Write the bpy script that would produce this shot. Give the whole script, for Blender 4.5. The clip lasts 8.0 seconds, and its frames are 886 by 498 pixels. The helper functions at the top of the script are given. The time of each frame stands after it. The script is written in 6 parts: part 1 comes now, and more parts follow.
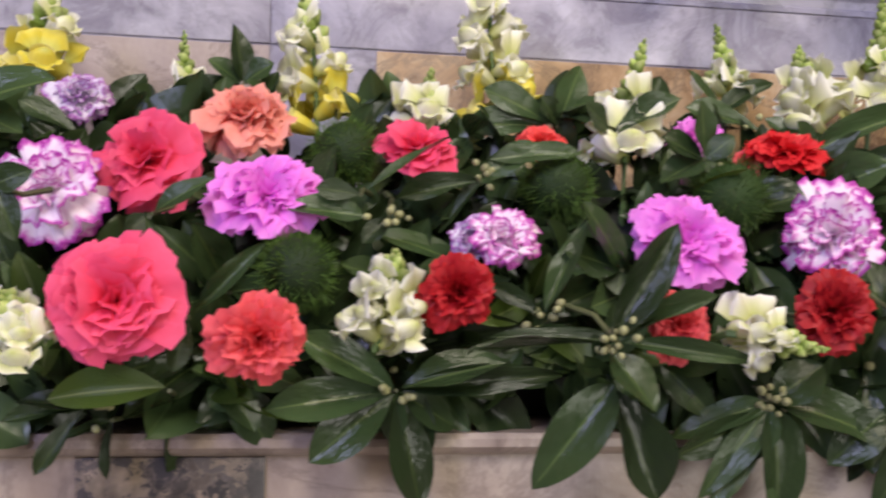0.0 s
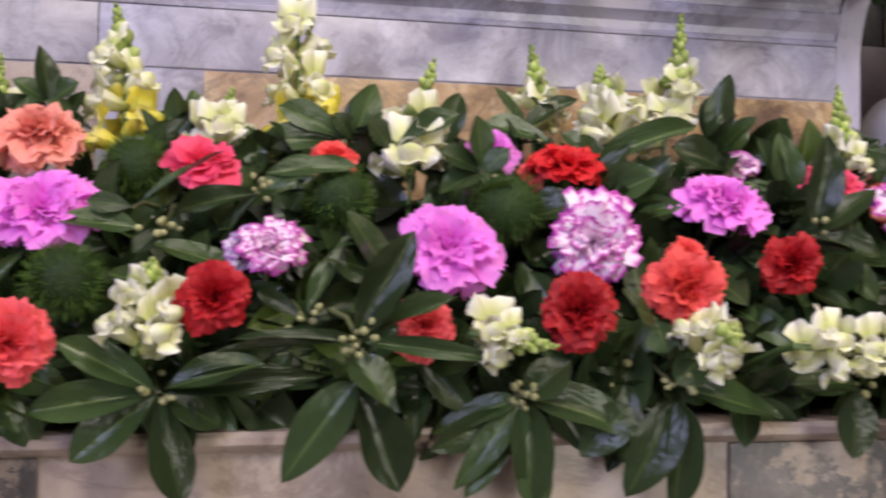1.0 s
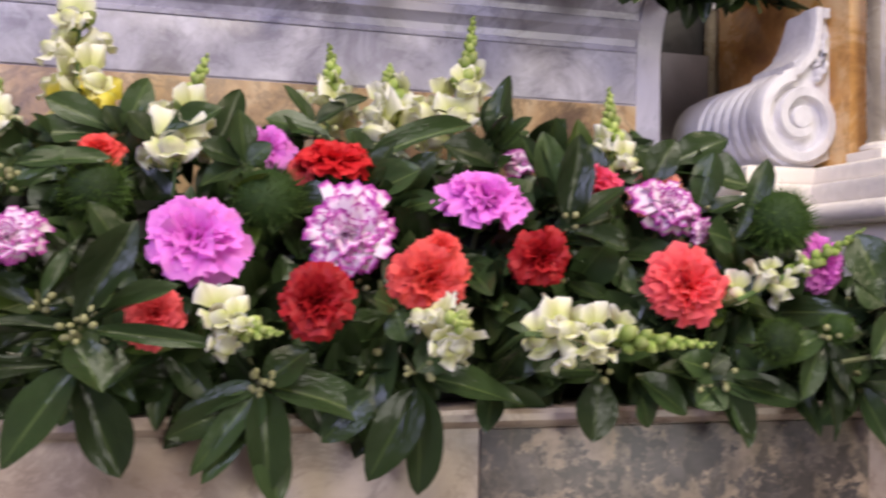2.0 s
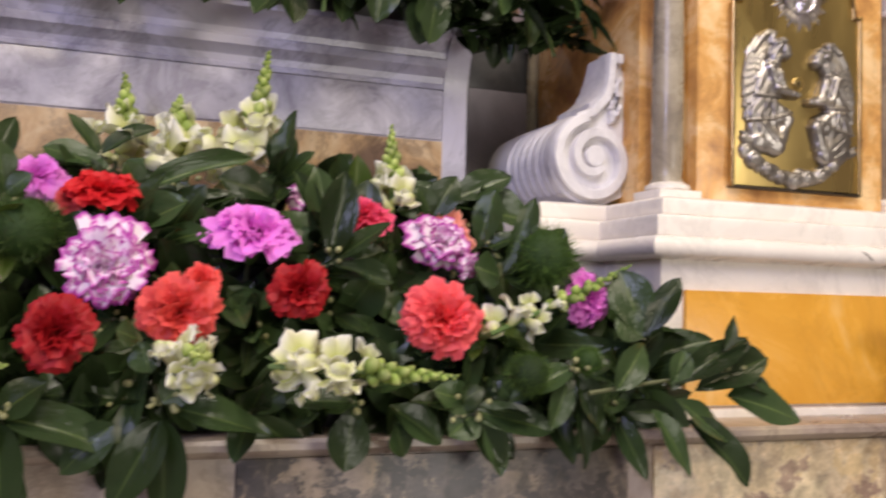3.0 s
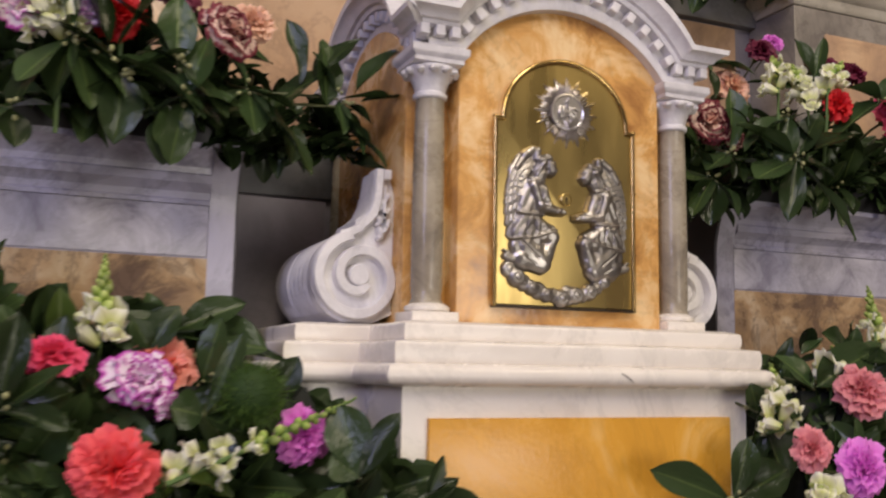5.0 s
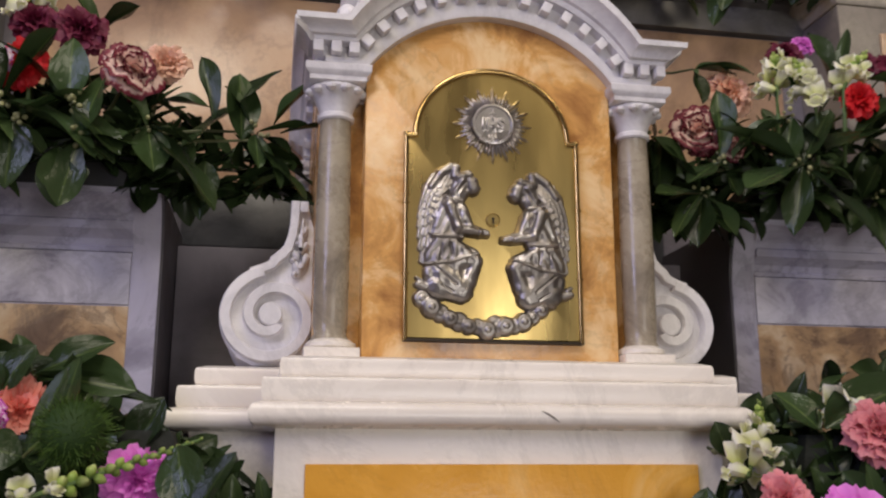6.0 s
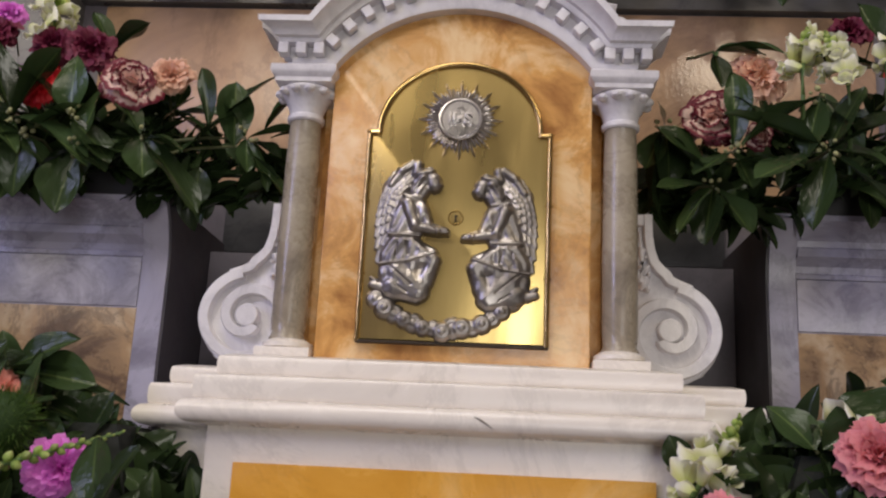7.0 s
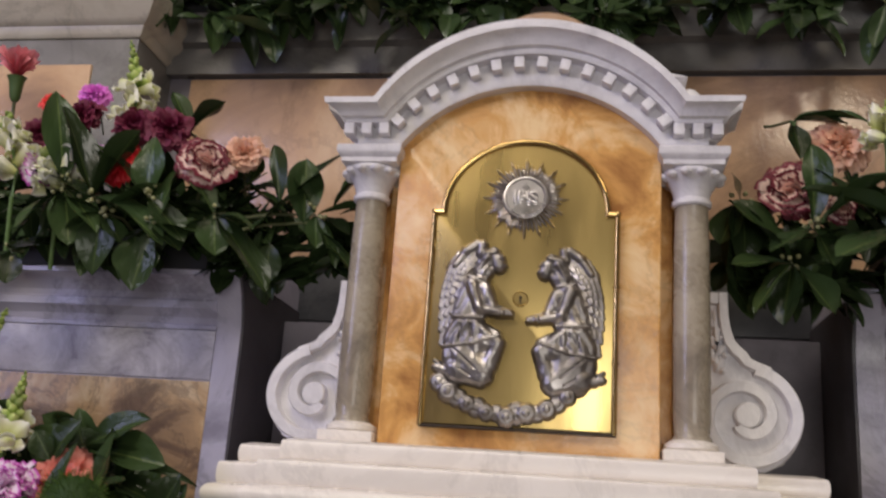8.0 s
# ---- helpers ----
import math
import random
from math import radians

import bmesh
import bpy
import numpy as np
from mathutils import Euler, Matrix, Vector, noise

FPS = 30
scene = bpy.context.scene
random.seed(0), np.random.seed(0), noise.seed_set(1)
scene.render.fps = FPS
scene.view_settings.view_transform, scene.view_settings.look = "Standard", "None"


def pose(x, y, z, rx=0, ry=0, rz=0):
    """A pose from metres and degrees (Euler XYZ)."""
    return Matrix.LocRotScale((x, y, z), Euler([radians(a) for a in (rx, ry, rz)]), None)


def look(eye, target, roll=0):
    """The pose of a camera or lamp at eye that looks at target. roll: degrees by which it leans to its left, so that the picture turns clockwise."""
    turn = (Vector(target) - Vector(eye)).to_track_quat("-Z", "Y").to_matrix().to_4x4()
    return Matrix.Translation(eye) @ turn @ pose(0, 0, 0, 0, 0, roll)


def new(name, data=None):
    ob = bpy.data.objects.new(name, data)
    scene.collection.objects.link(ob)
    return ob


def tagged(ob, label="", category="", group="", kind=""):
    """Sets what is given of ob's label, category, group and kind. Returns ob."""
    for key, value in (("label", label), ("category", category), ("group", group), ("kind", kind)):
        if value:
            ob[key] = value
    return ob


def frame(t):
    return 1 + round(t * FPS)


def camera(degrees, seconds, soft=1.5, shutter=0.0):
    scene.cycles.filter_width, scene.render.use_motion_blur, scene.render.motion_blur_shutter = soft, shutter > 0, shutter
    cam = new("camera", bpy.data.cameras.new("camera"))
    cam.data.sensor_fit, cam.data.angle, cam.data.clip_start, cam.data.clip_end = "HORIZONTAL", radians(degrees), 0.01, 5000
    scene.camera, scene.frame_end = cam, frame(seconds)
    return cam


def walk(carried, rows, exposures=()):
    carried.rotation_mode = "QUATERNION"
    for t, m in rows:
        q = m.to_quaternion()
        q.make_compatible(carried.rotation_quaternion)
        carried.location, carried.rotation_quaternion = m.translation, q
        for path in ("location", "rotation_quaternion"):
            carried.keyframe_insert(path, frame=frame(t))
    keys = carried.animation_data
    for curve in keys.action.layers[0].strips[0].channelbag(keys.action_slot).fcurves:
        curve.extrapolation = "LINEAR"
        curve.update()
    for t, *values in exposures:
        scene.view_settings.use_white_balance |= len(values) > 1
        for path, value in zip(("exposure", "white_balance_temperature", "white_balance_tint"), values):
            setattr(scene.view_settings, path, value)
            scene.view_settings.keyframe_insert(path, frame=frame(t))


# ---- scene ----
cam = camera(50.7, 8.0, soft=2.2, shutter=0.5)
PATH = [
    (0, (0.02, 0.045, 1.4), (0.311, 2.023, 1.4), 1.5),
    (0.5, (0.08, 0.021, 1.401), (0.407, 1.994, 1.423), 1.1),
    (1, (0.154, -0.016, 1.395), (0.52, 1.95, 1.435), 0.8),
    (1.5, (0.225, -0.043, 1.387), (0.66, 1.908, 1.433), 0.3),
    (1.7, (0.252, -0.051, 1.384), (0.714, 1.894, 1.433), 0.5),
    (2.8, (0.377, -0.109, 1.394), (1.04, 1.776, 1.485), 1.5),
    (3, (0.403, -0.123, 1.397), (1.095, 1.75, 1.504), 1.5),
    (3.5, (0.458, -0.159, 1.404), (1.217, 1.685, 1.546), 1.8),
    (4, (0.512, -0.201, 1.418), (1.304, 1.625, 1.616), 1.8),
    (4.5, (0.559, -0.212, 1.444), (1.355, 1.609, 1.67), 1.2),
    (5, (0.633, -0.187, 1.468), (1.395, 1.646, 1.719), 1.0),
    (5.2, (0.708, -0.171, 1.467), (1.415, 1.676, 1.761), 1.0),
    (6.3, (1.065, -0.165, 1.407), (1.225, 1.775, 1.867), 1.1),
    (6.5, (1.128, -0.162, 1.41), (1.158, 1.788, 1.856), 2.4),
    (7, (1.256, -0.147, 1.411), (1.124, 1.792, 1.881), 2.8),
    (7.5, (1.304, -0.134, 1.429), (1.02, 1.781, 1.932), 3.4),
    (8, (1.284, -0.144, 1.459), (0.951, 1.753, 1.996), 4.1),
]
walk(cam, [(t, look(eye, target, roll)) for t, eye, target, roll in PATH],
     [(0.0, 0.47, 6500, 10), (1.7, 0.5, 6550, 10), (3.0, 0.31, 6800, 9), (4.5, -0.06, 6900, 9), (5.2, -0.16, 6850, 9), (6.5, -0.38, 6350, 10), (8.0, -0.37, 6420, 10)])

# ---- world and lights ----
world = bpy.data.worlds.new("church_gloom")
scene.world = world
world.use_nodes = True
world.node_tree.nodes["Background"].inputs[0].default_value = (0.6, 0.58, 0.62, 1)
world.node_tree.nodes["Background"].inputs[1].default_value = 0.05


def area_lamp(name, eye, target, size, size_y, watts, colour):
    data = bpy.data.lights.new(name, "AREA")
    data.shape, data.size, data.size_y, data.energy, data.color = "RECTANGLE", size, size_y, watts, colour
    ob = new(name, data)
    ob.matrix_world = look(eye, target)
    return ob


# daylight through the window in the side wall, the warm lamps over the altar, and an added frontal fill from behind the
# camera
area_lamp("window_daylight", (-2.35, -2.4, 3.15), (0.4, 0.9, 1.5), 1.2, 1.7, 84, (0.58, 0.58, 1.0))
area_lamp("ceiling_lamp_light", (0.05, -1.7, 3.3), (0.9, 0.9, 1.4), 0.8, 0.8, 27, (1.0, 0.88, 0.72))
area_lamp("side_lamp_light", (2.7, -1.3, 3.6), (1.3, 0.8, 1.4), 0.5, 0.5, 14, (1.0, 0.84, 0.62))
area_lamp("altar_lamp_light", (0.9, -0.45, 3.8), (0.9, 0.7, 1.4), 1.0, 1.0, 33, (1.0, 0.92, 0.84))
# frontal fill added to brighten the flowers, no source known there
area_lamp("front_fill_light", (2.3, -4.35, 1.05), (0.9, 0.9, 1.3), 1.8, 1.5, 62, (1.0, 0.95, 0.90))


# ---- materials ----
def nodes_of(name):
    m = bpy.data.materials.new(name)
    m.use_nodes = True
    n, l = m.node_tree.nodes, m.node_tree.links
    return m, n, l, n["Principled BSDF"]


def ramp(n, stops):
    r = n.new("ShaderNodeValToRGB")
    e = r.color_ramp.elements
    while len(e) < len(stops):
        e.new(0.5)
    for k, (p, c) in zip(e, stops):
        k.position, k.color = p, (*c, 1)
    return r


def texture(n, l, kind, scale, coords, detail=6, **more):
    t = n.new(kind)
    t.inputs["Scale"].default_value = scale
    if "Detail" in t.inputs:
        t.inputs["Detail"].default_value = detail
    for k, v in more.items():
        t.inputs[k].default_value = v
    l.new(coords, t.inputs["Vector"])
    return t


def stone(name, light, mid, dark, scale=9.0, vein=0.35, rough=0.28, bump=0.15, warp=0.5, stops=(0.32, 0.52, 0.7)):
    """A polished stone: clouds of three tones, thin veins, specks and wear in the gloss."""
    m, n, l, b = nodes_of(name)
    c = n.new("ShaderNodeTexCoord").outputs["Object"]
    clouds = texture(n, l, "ShaderNodeTexNoise", scale, c, 8, Roughness=0.62, Distortion=warp)
    base = ramp(n, [(stops[0], dark), (stops[1], mid), (stops[2], light)])
    l.new(clouds.outputs["Fac"], base.inputs[0])
    veins = texture(n, l, "ShaderNodeTexNoise", scale * 0.7, c, 10, Roughness=0.7, Distortion=0.7)
    band = ramp(n, [(0.0, (0, 0, 0)), (0.47, (0, 0, 0)), (0.5, (1, 1, 1)), (0.53, (0, 0, 0))])
    l.new(veins.outputs["Fac"], band.inputs[0])
    mix = n.new("ShaderNodeMixRGB")
    mix.inputs[2].default_value = (*[x * 0.55 for x in dark], 1)
    fac = n.new("ShaderNodeMath")
    fac.operation = "MULTIPLY"
    fac.inputs[1].default_value = vein
    l.new(band.outputs[0], fac.inputs[0])
    l.new(fac.outputs[0], mix.inputs[0])
    l.new(base.outputs[0], mix.inputs[1])
    l.new(mix.outputs[0], b.inputs["Base Color"])
    grain = texture(n, l, "ShaderNodeTexNoise", 160, c, 4)
    gloss = ramp(n, [(0.3, (rough * 0.7,) * 3), (0.75, (min(1, rough * 1.7),) * 3)])
    l.new(clouds.outputs["Fac"], gloss.inputs[0])
    l.new(gloss.outputs[0], b.inputs["Roughness"])
    bp = n.new("ShaderNodeBump")
    bp.inputs["Strength"].default_value, bp.inputs["Distance"].default_value = bump, 0.002
    l.new(grain.outputs["Fac"], bp.inputs["Height"])
    l.new(bp.outputs[0], b.inputs["Normal"])
    return m


def breccia(name, tones, joint, scale):
    """Broken stone: angular lumps of several tones in a pale cement."""
    m, n, l, b = nodes_of(name)
    c = n.new("ShaderNodeTexCoord").outputs["Object"]
    warp = texture(n, l, "ShaderNodeTexNoise", 26, c, 8, Roughness=0.75)
    add = n.new("ShaderNodeVectorMath")
    add.operation = "MULTIPLY_ADD"
    l.new(warp.outputs["Color"], add.inputs[0])
    add.inputs[1].default_value = (0.13, 0.13, 0.13)
    l.new(c, add.inputs[2])
    cells = texture(n, l, "ShaderNodeTexVoronoi", scale, add.outputs[0], 0)
    lumps = ramp(n, [(i / max(1, len(tones) - 1), t) for i, t in enumerate(tones)])
    sep = n.new("ShaderNodeSeparateColor")
    l.new(cells.outputs["Color"], sep.inputs[0])
    l.new(sep.outputs[0], lumps.inputs[0])
    edge = texture(n, l, "ShaderNodeTexVoronoi", scale, add.outputs[0], 0)
    edge.feature = "DISTANCE_TO_EDGE"
    seam = ramp(n, [(0.0, (1, 1, 1)), (0.035, (0, 0, 0))])
    l.new(edge.outputs["Distance"], seam.inputs[0])
    mix = n.new("ShaderNodeMixRGB")
    mix.inputs[2].default_value = (*joint, 1)
    l.new(seam.outputs[0], mix.inputs[0])
    l.new(lumps.outputs[0], mix.inputs[1])
    fine = texture(n, l, "ShaderNodeTexNoise", 45, c, 8, Roughness=0.7)
    tone = ramp(n, [(0.32, (0.32, 0.32, 0.32)), (0.66, (1.3, 1.3, 1.3))])
    l.new(fine.outputs["Fac"], tone.inputs[0])
    mul = n.new("ShaderNodeMixRGB")
    mul.blend_type = "MULTIPLY"
    mul.inputs[0].default_value = 0.85
    l.new(mix.outputs[0], mul.inputs[1])
    l.new(tone.outputs[0], mul.inputs[2])
    l.new(mul.outputs[0], b.inputs["Base Color"])
    b.inputs["Roughness"].default_value = 0.38
    return m


def metal(name, colour, rough, tarnish=(0.1, 0.08, 0.06), fac=0.5, stretch=(1, 1, 1), bump=0.05):
    m, n, l, b = nodes_of(name)
    tc = n.new("ShaderNodeTexCoord")
    mp = n.new("ShaderNodeMapping")
    mp.inputs["Scale"].default_value = stretch
    l.new(tc.outputs["Object"], mp.inputs[0])
    c = mp.outputs[0]
    big = texture(n, l, "ShaderNodeTexNoise", 22, c, 6)
    tone = ramp(n, [(0.32, tuple(x * (1 - fac) + y * fac for x, y in zip(colour, tarnish))), (0.62, colour)])
    l.new(big.outputs["Fac"], tone.inputs[0])
    l.new(tone.outputs[0], b.inputs["Base Color"])
    b.inputs["Metallic"].default_value = 1
    r = ramp(n, [(0.3, (rough * 1.6,) * 3), (0.7, (rough * 0.8,) * 3)])
    l.new(big.outputs["Fac"], r.inputs[0])
    l.new(r.outputs[0], b.inputs["Roughness"])
    fine = texture(n, l, "ShaderNodeTexNoise", 240, c, 3)
    bp = n.new("ShaderNodeBump")
    bp.inputs["Strength"].default_value, bp.inputs["Distance"].default_value = bump, 0.001
    l.new(fine.outputs["Fac"], bp.inputs["Height"])
    l.new(bp.outputs[0], b.inputs["Normal"])
    return m


def plant(name, stops, rough=0.5, glow=0.25, noise_scale=60, vary=0.35, rib=None, coat=0.0, bump=0.3, island=False, shine=0.5):
    """Living tissue: pigment along the petal or leaf (UV v), spots, a rib along the middle, light passing through."""
    m, n, l, b = nodes_of(name)
    uv = n.new("ShaderNodeTexCoord")
    sep = n.new("ShaderNodeSeparateXYZ")
    l.new(uv.outputs["UV"], sep.inputs[0])
    c = uv.outputs["Object"]
    spots = texture(n, l, "ShaderNodeTexNoise", noise_scale, c, 4)
    jit = n.new("ShaderNodeMath")
    jit.operation = "MULTIPLY_ADD"
    jit.inputs[1].default_value = 0.3
    l.new(spots.outputs["Fac"], jit.inputs[0])
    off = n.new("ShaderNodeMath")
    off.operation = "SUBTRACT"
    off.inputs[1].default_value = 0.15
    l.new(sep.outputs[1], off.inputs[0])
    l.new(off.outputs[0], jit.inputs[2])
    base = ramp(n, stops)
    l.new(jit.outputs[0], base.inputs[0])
    out = base.outputs[0]
    if rib:
        line = n.new("ShaderNodeMath")
        line.operation = "COMPARE"
        line.inputs[1].default_value, line.inputs[2].default_value = 0.5, 0.025
        l.new(sep.outputs[0], line.inputs[0])
        mx = n.new("ShaderNodeMixRGB")
        mx.inputs[2].default_value = (*rib, 1)
        l.new(line.outputs[0], mx.inputs[0])
        l.new(out, mx.inputs[1])
        out = mx.outputs[0]
    info = n.new("ShaderNodeNewGeometry" if island else "ShaderNodeObjectInfo")
    mr = n.new("ShaderNodeMapRange")
    mr.inputs["To Min"].default_value, mr.inputs["To Max"].default_value = 1 - vary, 1 + vary
    l.new(info.outputs["Random Per Island" if island else "Random"], mr.inputs[0])
    hsv = n.new("ShaderNodeHueSaturation")
    l.new(mr.outputs[0], hsv.inputs["Value"])
    l.new(out, hsv.inputs["Color"])
    l.new(hsv.outputs[0], b.inputs["Base Color"])
    b.inputs["Roughness"].default_value = rough
    b.inputs["Coat Weight"].default_value = coat
    b.inputs["Specular IOR Level"].default_value = shine
    b.inputs["Coat Roughness"].default_value = 0.18
    bp = n.new("ShaderNodeBump")
    bp.inputs["Strength"].default_value, bp.inputs["Distance"].default_value = bump, 0.004 if rib else 0.001
    l.new(spots.outputs["Fac"], bp.inputs["Height"])
    l.new(bp.outputs[0], b.inputs["Normal"])
    thin = n.new("ShaderNodeBsdfTranslucent")
    l.new(hsv.outputs[0], thin.inputs[0])
    mixs = n.new("ShaderNodeMixShader")
    mixs.inputs[0].default_value = glow
    l.new(b.outputs[0], mixs.inputs[1])
    l.new(thin.outputs[0], mixs.inputs[2])
    l.new(mixs.outputs[0], n["Material Output"].inputs[0])
    return m


TIER_MARBLE = stone("lavender_white_marble", (0.56, 0.54, 0.645), (0.475, 0.455, 0.555), (0.275, 0.26, 0.325), 7, 0.4, 0.25, warp=0.9)
WHITE_MARBLE = stone("white_marble", (0.88, 0.83, 0.765), (0.85, 0.795, 0.725), (0.76, 0.70, 0.635), 5, 0.22, 0.25)
GREY_MARBLE = stone("veined_grey_marble", (0.62, 0.60, 0.67), (0.46, 0.44, 0.51), (0.31, 0.29, 0.35), 17, 0.25, 0.28, warp=0.8, stops=(0.34, 0.5, 0.68))
MAUVE_BROWN = stone("mauve_brown_marble", (0.48, 0.40, 0.38), (0.38, 0.30, 0.28), (0.24, 0.18, 0.17), 11, 0.5, 0.3)
CARVED_MARBLE = stone("carved_white_marble", (0.80, 0.78, 0.80), (0.765, 0.745, 0.765), (0.58, 0.56, 0.585), 14, 0.15, 0.40, 0.25)
SIENA = stone("orange_siena_marble", (0.84, 0.60, 0.32), (0.69, 0.37, 0.115), (0.36, 0.165, 0.055), 12, 0.2, 0.22, warp=0.6, stops=(0.35, 0.50, 0.64))
YELLOW = stone("yellow_siena_marble", (0.84, 0.56, 0.22), (0.74, 0.37, 0.048), (0.64, 0.30, 0.034), 6, 0.18, 0.25, warp=1.2)
TAN = stone("tan_brown_marble", (0.60, 0.46, 0.30), (0.43, 0.275, 0.14), (0.17, 0.11, 0.075), 15, 0.55, 0.3, warp=0.9, stops=(0.33, 0.50, 0.66))
PEACH = stone("peach_marble", (0.66, 0.46, 0.29), (0.54, 0.35, 0.21), (0.31, 0.20, 0.14), 4.5, 0.25, 0.15)
# stone tone lowered so that the recess's shade is in its colour
SHADED_SLATE = stone("shaded_grey_marble", (0.10, 0.10, 0.105), (0.065, 0.065, 0.07), (0.035, 0.035, 0.04), 8, 0.3, 0.3)
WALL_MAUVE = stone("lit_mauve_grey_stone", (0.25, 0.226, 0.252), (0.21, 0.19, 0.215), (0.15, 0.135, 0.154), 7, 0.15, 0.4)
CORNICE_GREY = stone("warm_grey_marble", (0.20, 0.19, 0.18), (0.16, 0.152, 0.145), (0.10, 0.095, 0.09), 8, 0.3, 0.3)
# darker copy of WALL_MAUVE, with the tier sides' shade in its tone
SHADED_MAUVE = stone("shaded_mauve_stone", (0.10, 0.09, 0.10), (0.075, 0.068, 0.077), (0.048, 0.044, 0.05), 6, 0.2, 0.45)
CREAM = stone("cream_marble", (0.52, 0.44, 0.36), (0.40, 0.32, 0.26), (0.24, 0.18, 0.15), 10, 0.4, 0.3)
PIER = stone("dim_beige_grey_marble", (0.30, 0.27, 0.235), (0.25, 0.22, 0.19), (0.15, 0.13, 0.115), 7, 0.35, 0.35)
PALE_CREAM = stone("pale_cream_marble", (0.58, 0.54, 0.45), (0.51, 0.465, 0.38), (0.35, 0.31, 0.25), 8, 0.3, 0.3)
COLUMN = stone("grey_brown_column_marble", (0.46, 0.40, 0.31), (0.36, 0.31, 0.235), (0.22, 0.185, 0.145), 16, 0.3, 0.24)
BRECCIA = breccia("grey_purple_breccia", [(0.026, 0.022, 0.024), (0.085, 0.072, 0.068), (0.28, 0.215, 0.155), (0.05, 0.041, 0.038), (0.13, 0.105, 0.085), (0.35, 0.27, 0.19)], (0.24, 0.19, 0.145), 34)
GOLD_BRECCIA = breccia("yellow_breccia", [(0.60, 0.45, 0.24), (0.45, 0.32, 0.18), (0.66, 0.54, 0.34), (0.25, 0.16, 0.12), (0.58, 0.46, 0.28)], (0.62, 0.52, 0.36), 30)
PLASTER = stone("church_plaster", (0.42, 0.38, 0.34), (0.38, 0.34, 0.30), (0.30, 0.27, 0.24), 2, 0.0, 0.8)
FLOOR = stone("stone_floor", (0.30, 0.28, 0.26), (0.24, 0.22, 0.20), (0.17, 0.15, 0.14), 3, 0.2, 0.4)
BRASS = metal("polished_brass", (0.54, 0.40, 0.155), 0.27, (0.30, 0.21, 0.075), 0.45, (1, 1, 0.25))
RIM_BRASS = metal("worn_brass_rim", (0.66, 0.46, 0.18), 0.15, (0.22, 0.13, 0.05), 0.7, bump=0.1)
SILVER = metal("cast_silver", (0.45, 0.42, 0.395), 0.33, (0.09, 0.078, 0.07), 0.85, bump=0.6)
BRIGHT_SILVER = metal("bright_silver", (0.80, 0.77, 0.75), 0.24, (0.3, 0.27, 0.26), 0.6, bump=0.2)
DARK_METAL = metal("dark_keyhole_iron", (0.06, 0.05, 0.04), 0.5)
BLACK_TRAY = stone("black_plastic_tray", (0.012, 0.012, 0.014), (0.01, 0.01, 0.012), (0.006, 0.006, 0.007), 20, 0.0, 0.5)
FOAM = stone("shade_dark_green_foam", (0.007, 0.010, 0.006), (0.005, 0.008, 0.005), (0.003, 0.005, 0.003), 60, 0.0, 0.9, 0.6)
GREEN = [(0.0, (0.024, 0.042, 0.015)), (0.55, (0.031, 0.053, 0.019)), (1.0, (0.041, 0.066, 0.024))]
LEAF = plant("laurel_leaf_green", GREEN, 0.20, 0.06, 8, 0.5, (0.075, 0.11, 0.035), 0.0, 0.30, shine=0.32)
BED_LEAF = plant("laurel_bed_green", GREEN, 0.26, 0.06, 60, 0.5, (0.05, 0.08, 0.03), 0.0, 0.3, island=True, shine=0.3)
OLIVE_LEAF = plant("olive_leaf_green", [(0.0, (0.040, 0.068, 0.010)), (0.6, (0.055, 0.095, 0.014)), (1.0, (0.07, 0.11, 0.02))], 0.36, 0.12, 40, 0.3, (0.16, 0.20, 0.07), 0.0, 0.25, shine=0.4)
STEM = plant("green_brown_stem", [(0.0, (0.09, 0.10, 0.04)), (1.0, (0.13, 0.16, 0.06))], 0.6, 0.0)
BERRY = plant("cream_laurel_bud", [(0.0, (0.30, 0.30, 0.14)), (1.0, (0.55, 0.52, 0.32))], 0.45, 0.05)
CALYX = plant("green_calyx", [(0.0, (0.10, 0.17, 0.05)), (1.0, (0.16, 0.26, 0.08))], 0.5, 0.1)
MOSS = plant("green_dianthus_thread", [(0.0, (0.02, 0.05, 0.006)), (1.0, (0.09, 0.17, 0.02))], 0.7, 0.2)
SNAP_GREEN = plant("snapdragon_bud_green", [(0.0, (0.15, 0.25, 0.04)), (0.6, (0.31, 0.42, 0.085)), (1.0, (0.54, 0.60, 0.22))], 0.5, 0.2)
SNAP = plant("cream_snapdragon_petal", [(0.0, (0.58, 0.63, 0.20)), (0.30, (0.73, 0.75, 0.40)), (0.7, (0.86, 0.85, 0.68)), (1.0, (0.90, 0.89, 0.82))], 0.55, 0.25, 60, 0.12)
SNAP_YELLOW = plant("yellow_snapdragon_petal", [(0.0, (0.60, 0.62, 0.16)), (0.4, (0.80, 0.68, 0.06)), (0.75, (0.84, 0.74, 0.14)), (1.0, (0.84, 0.78, 0.34))], 0.55, 0.25, 60, 0.1)
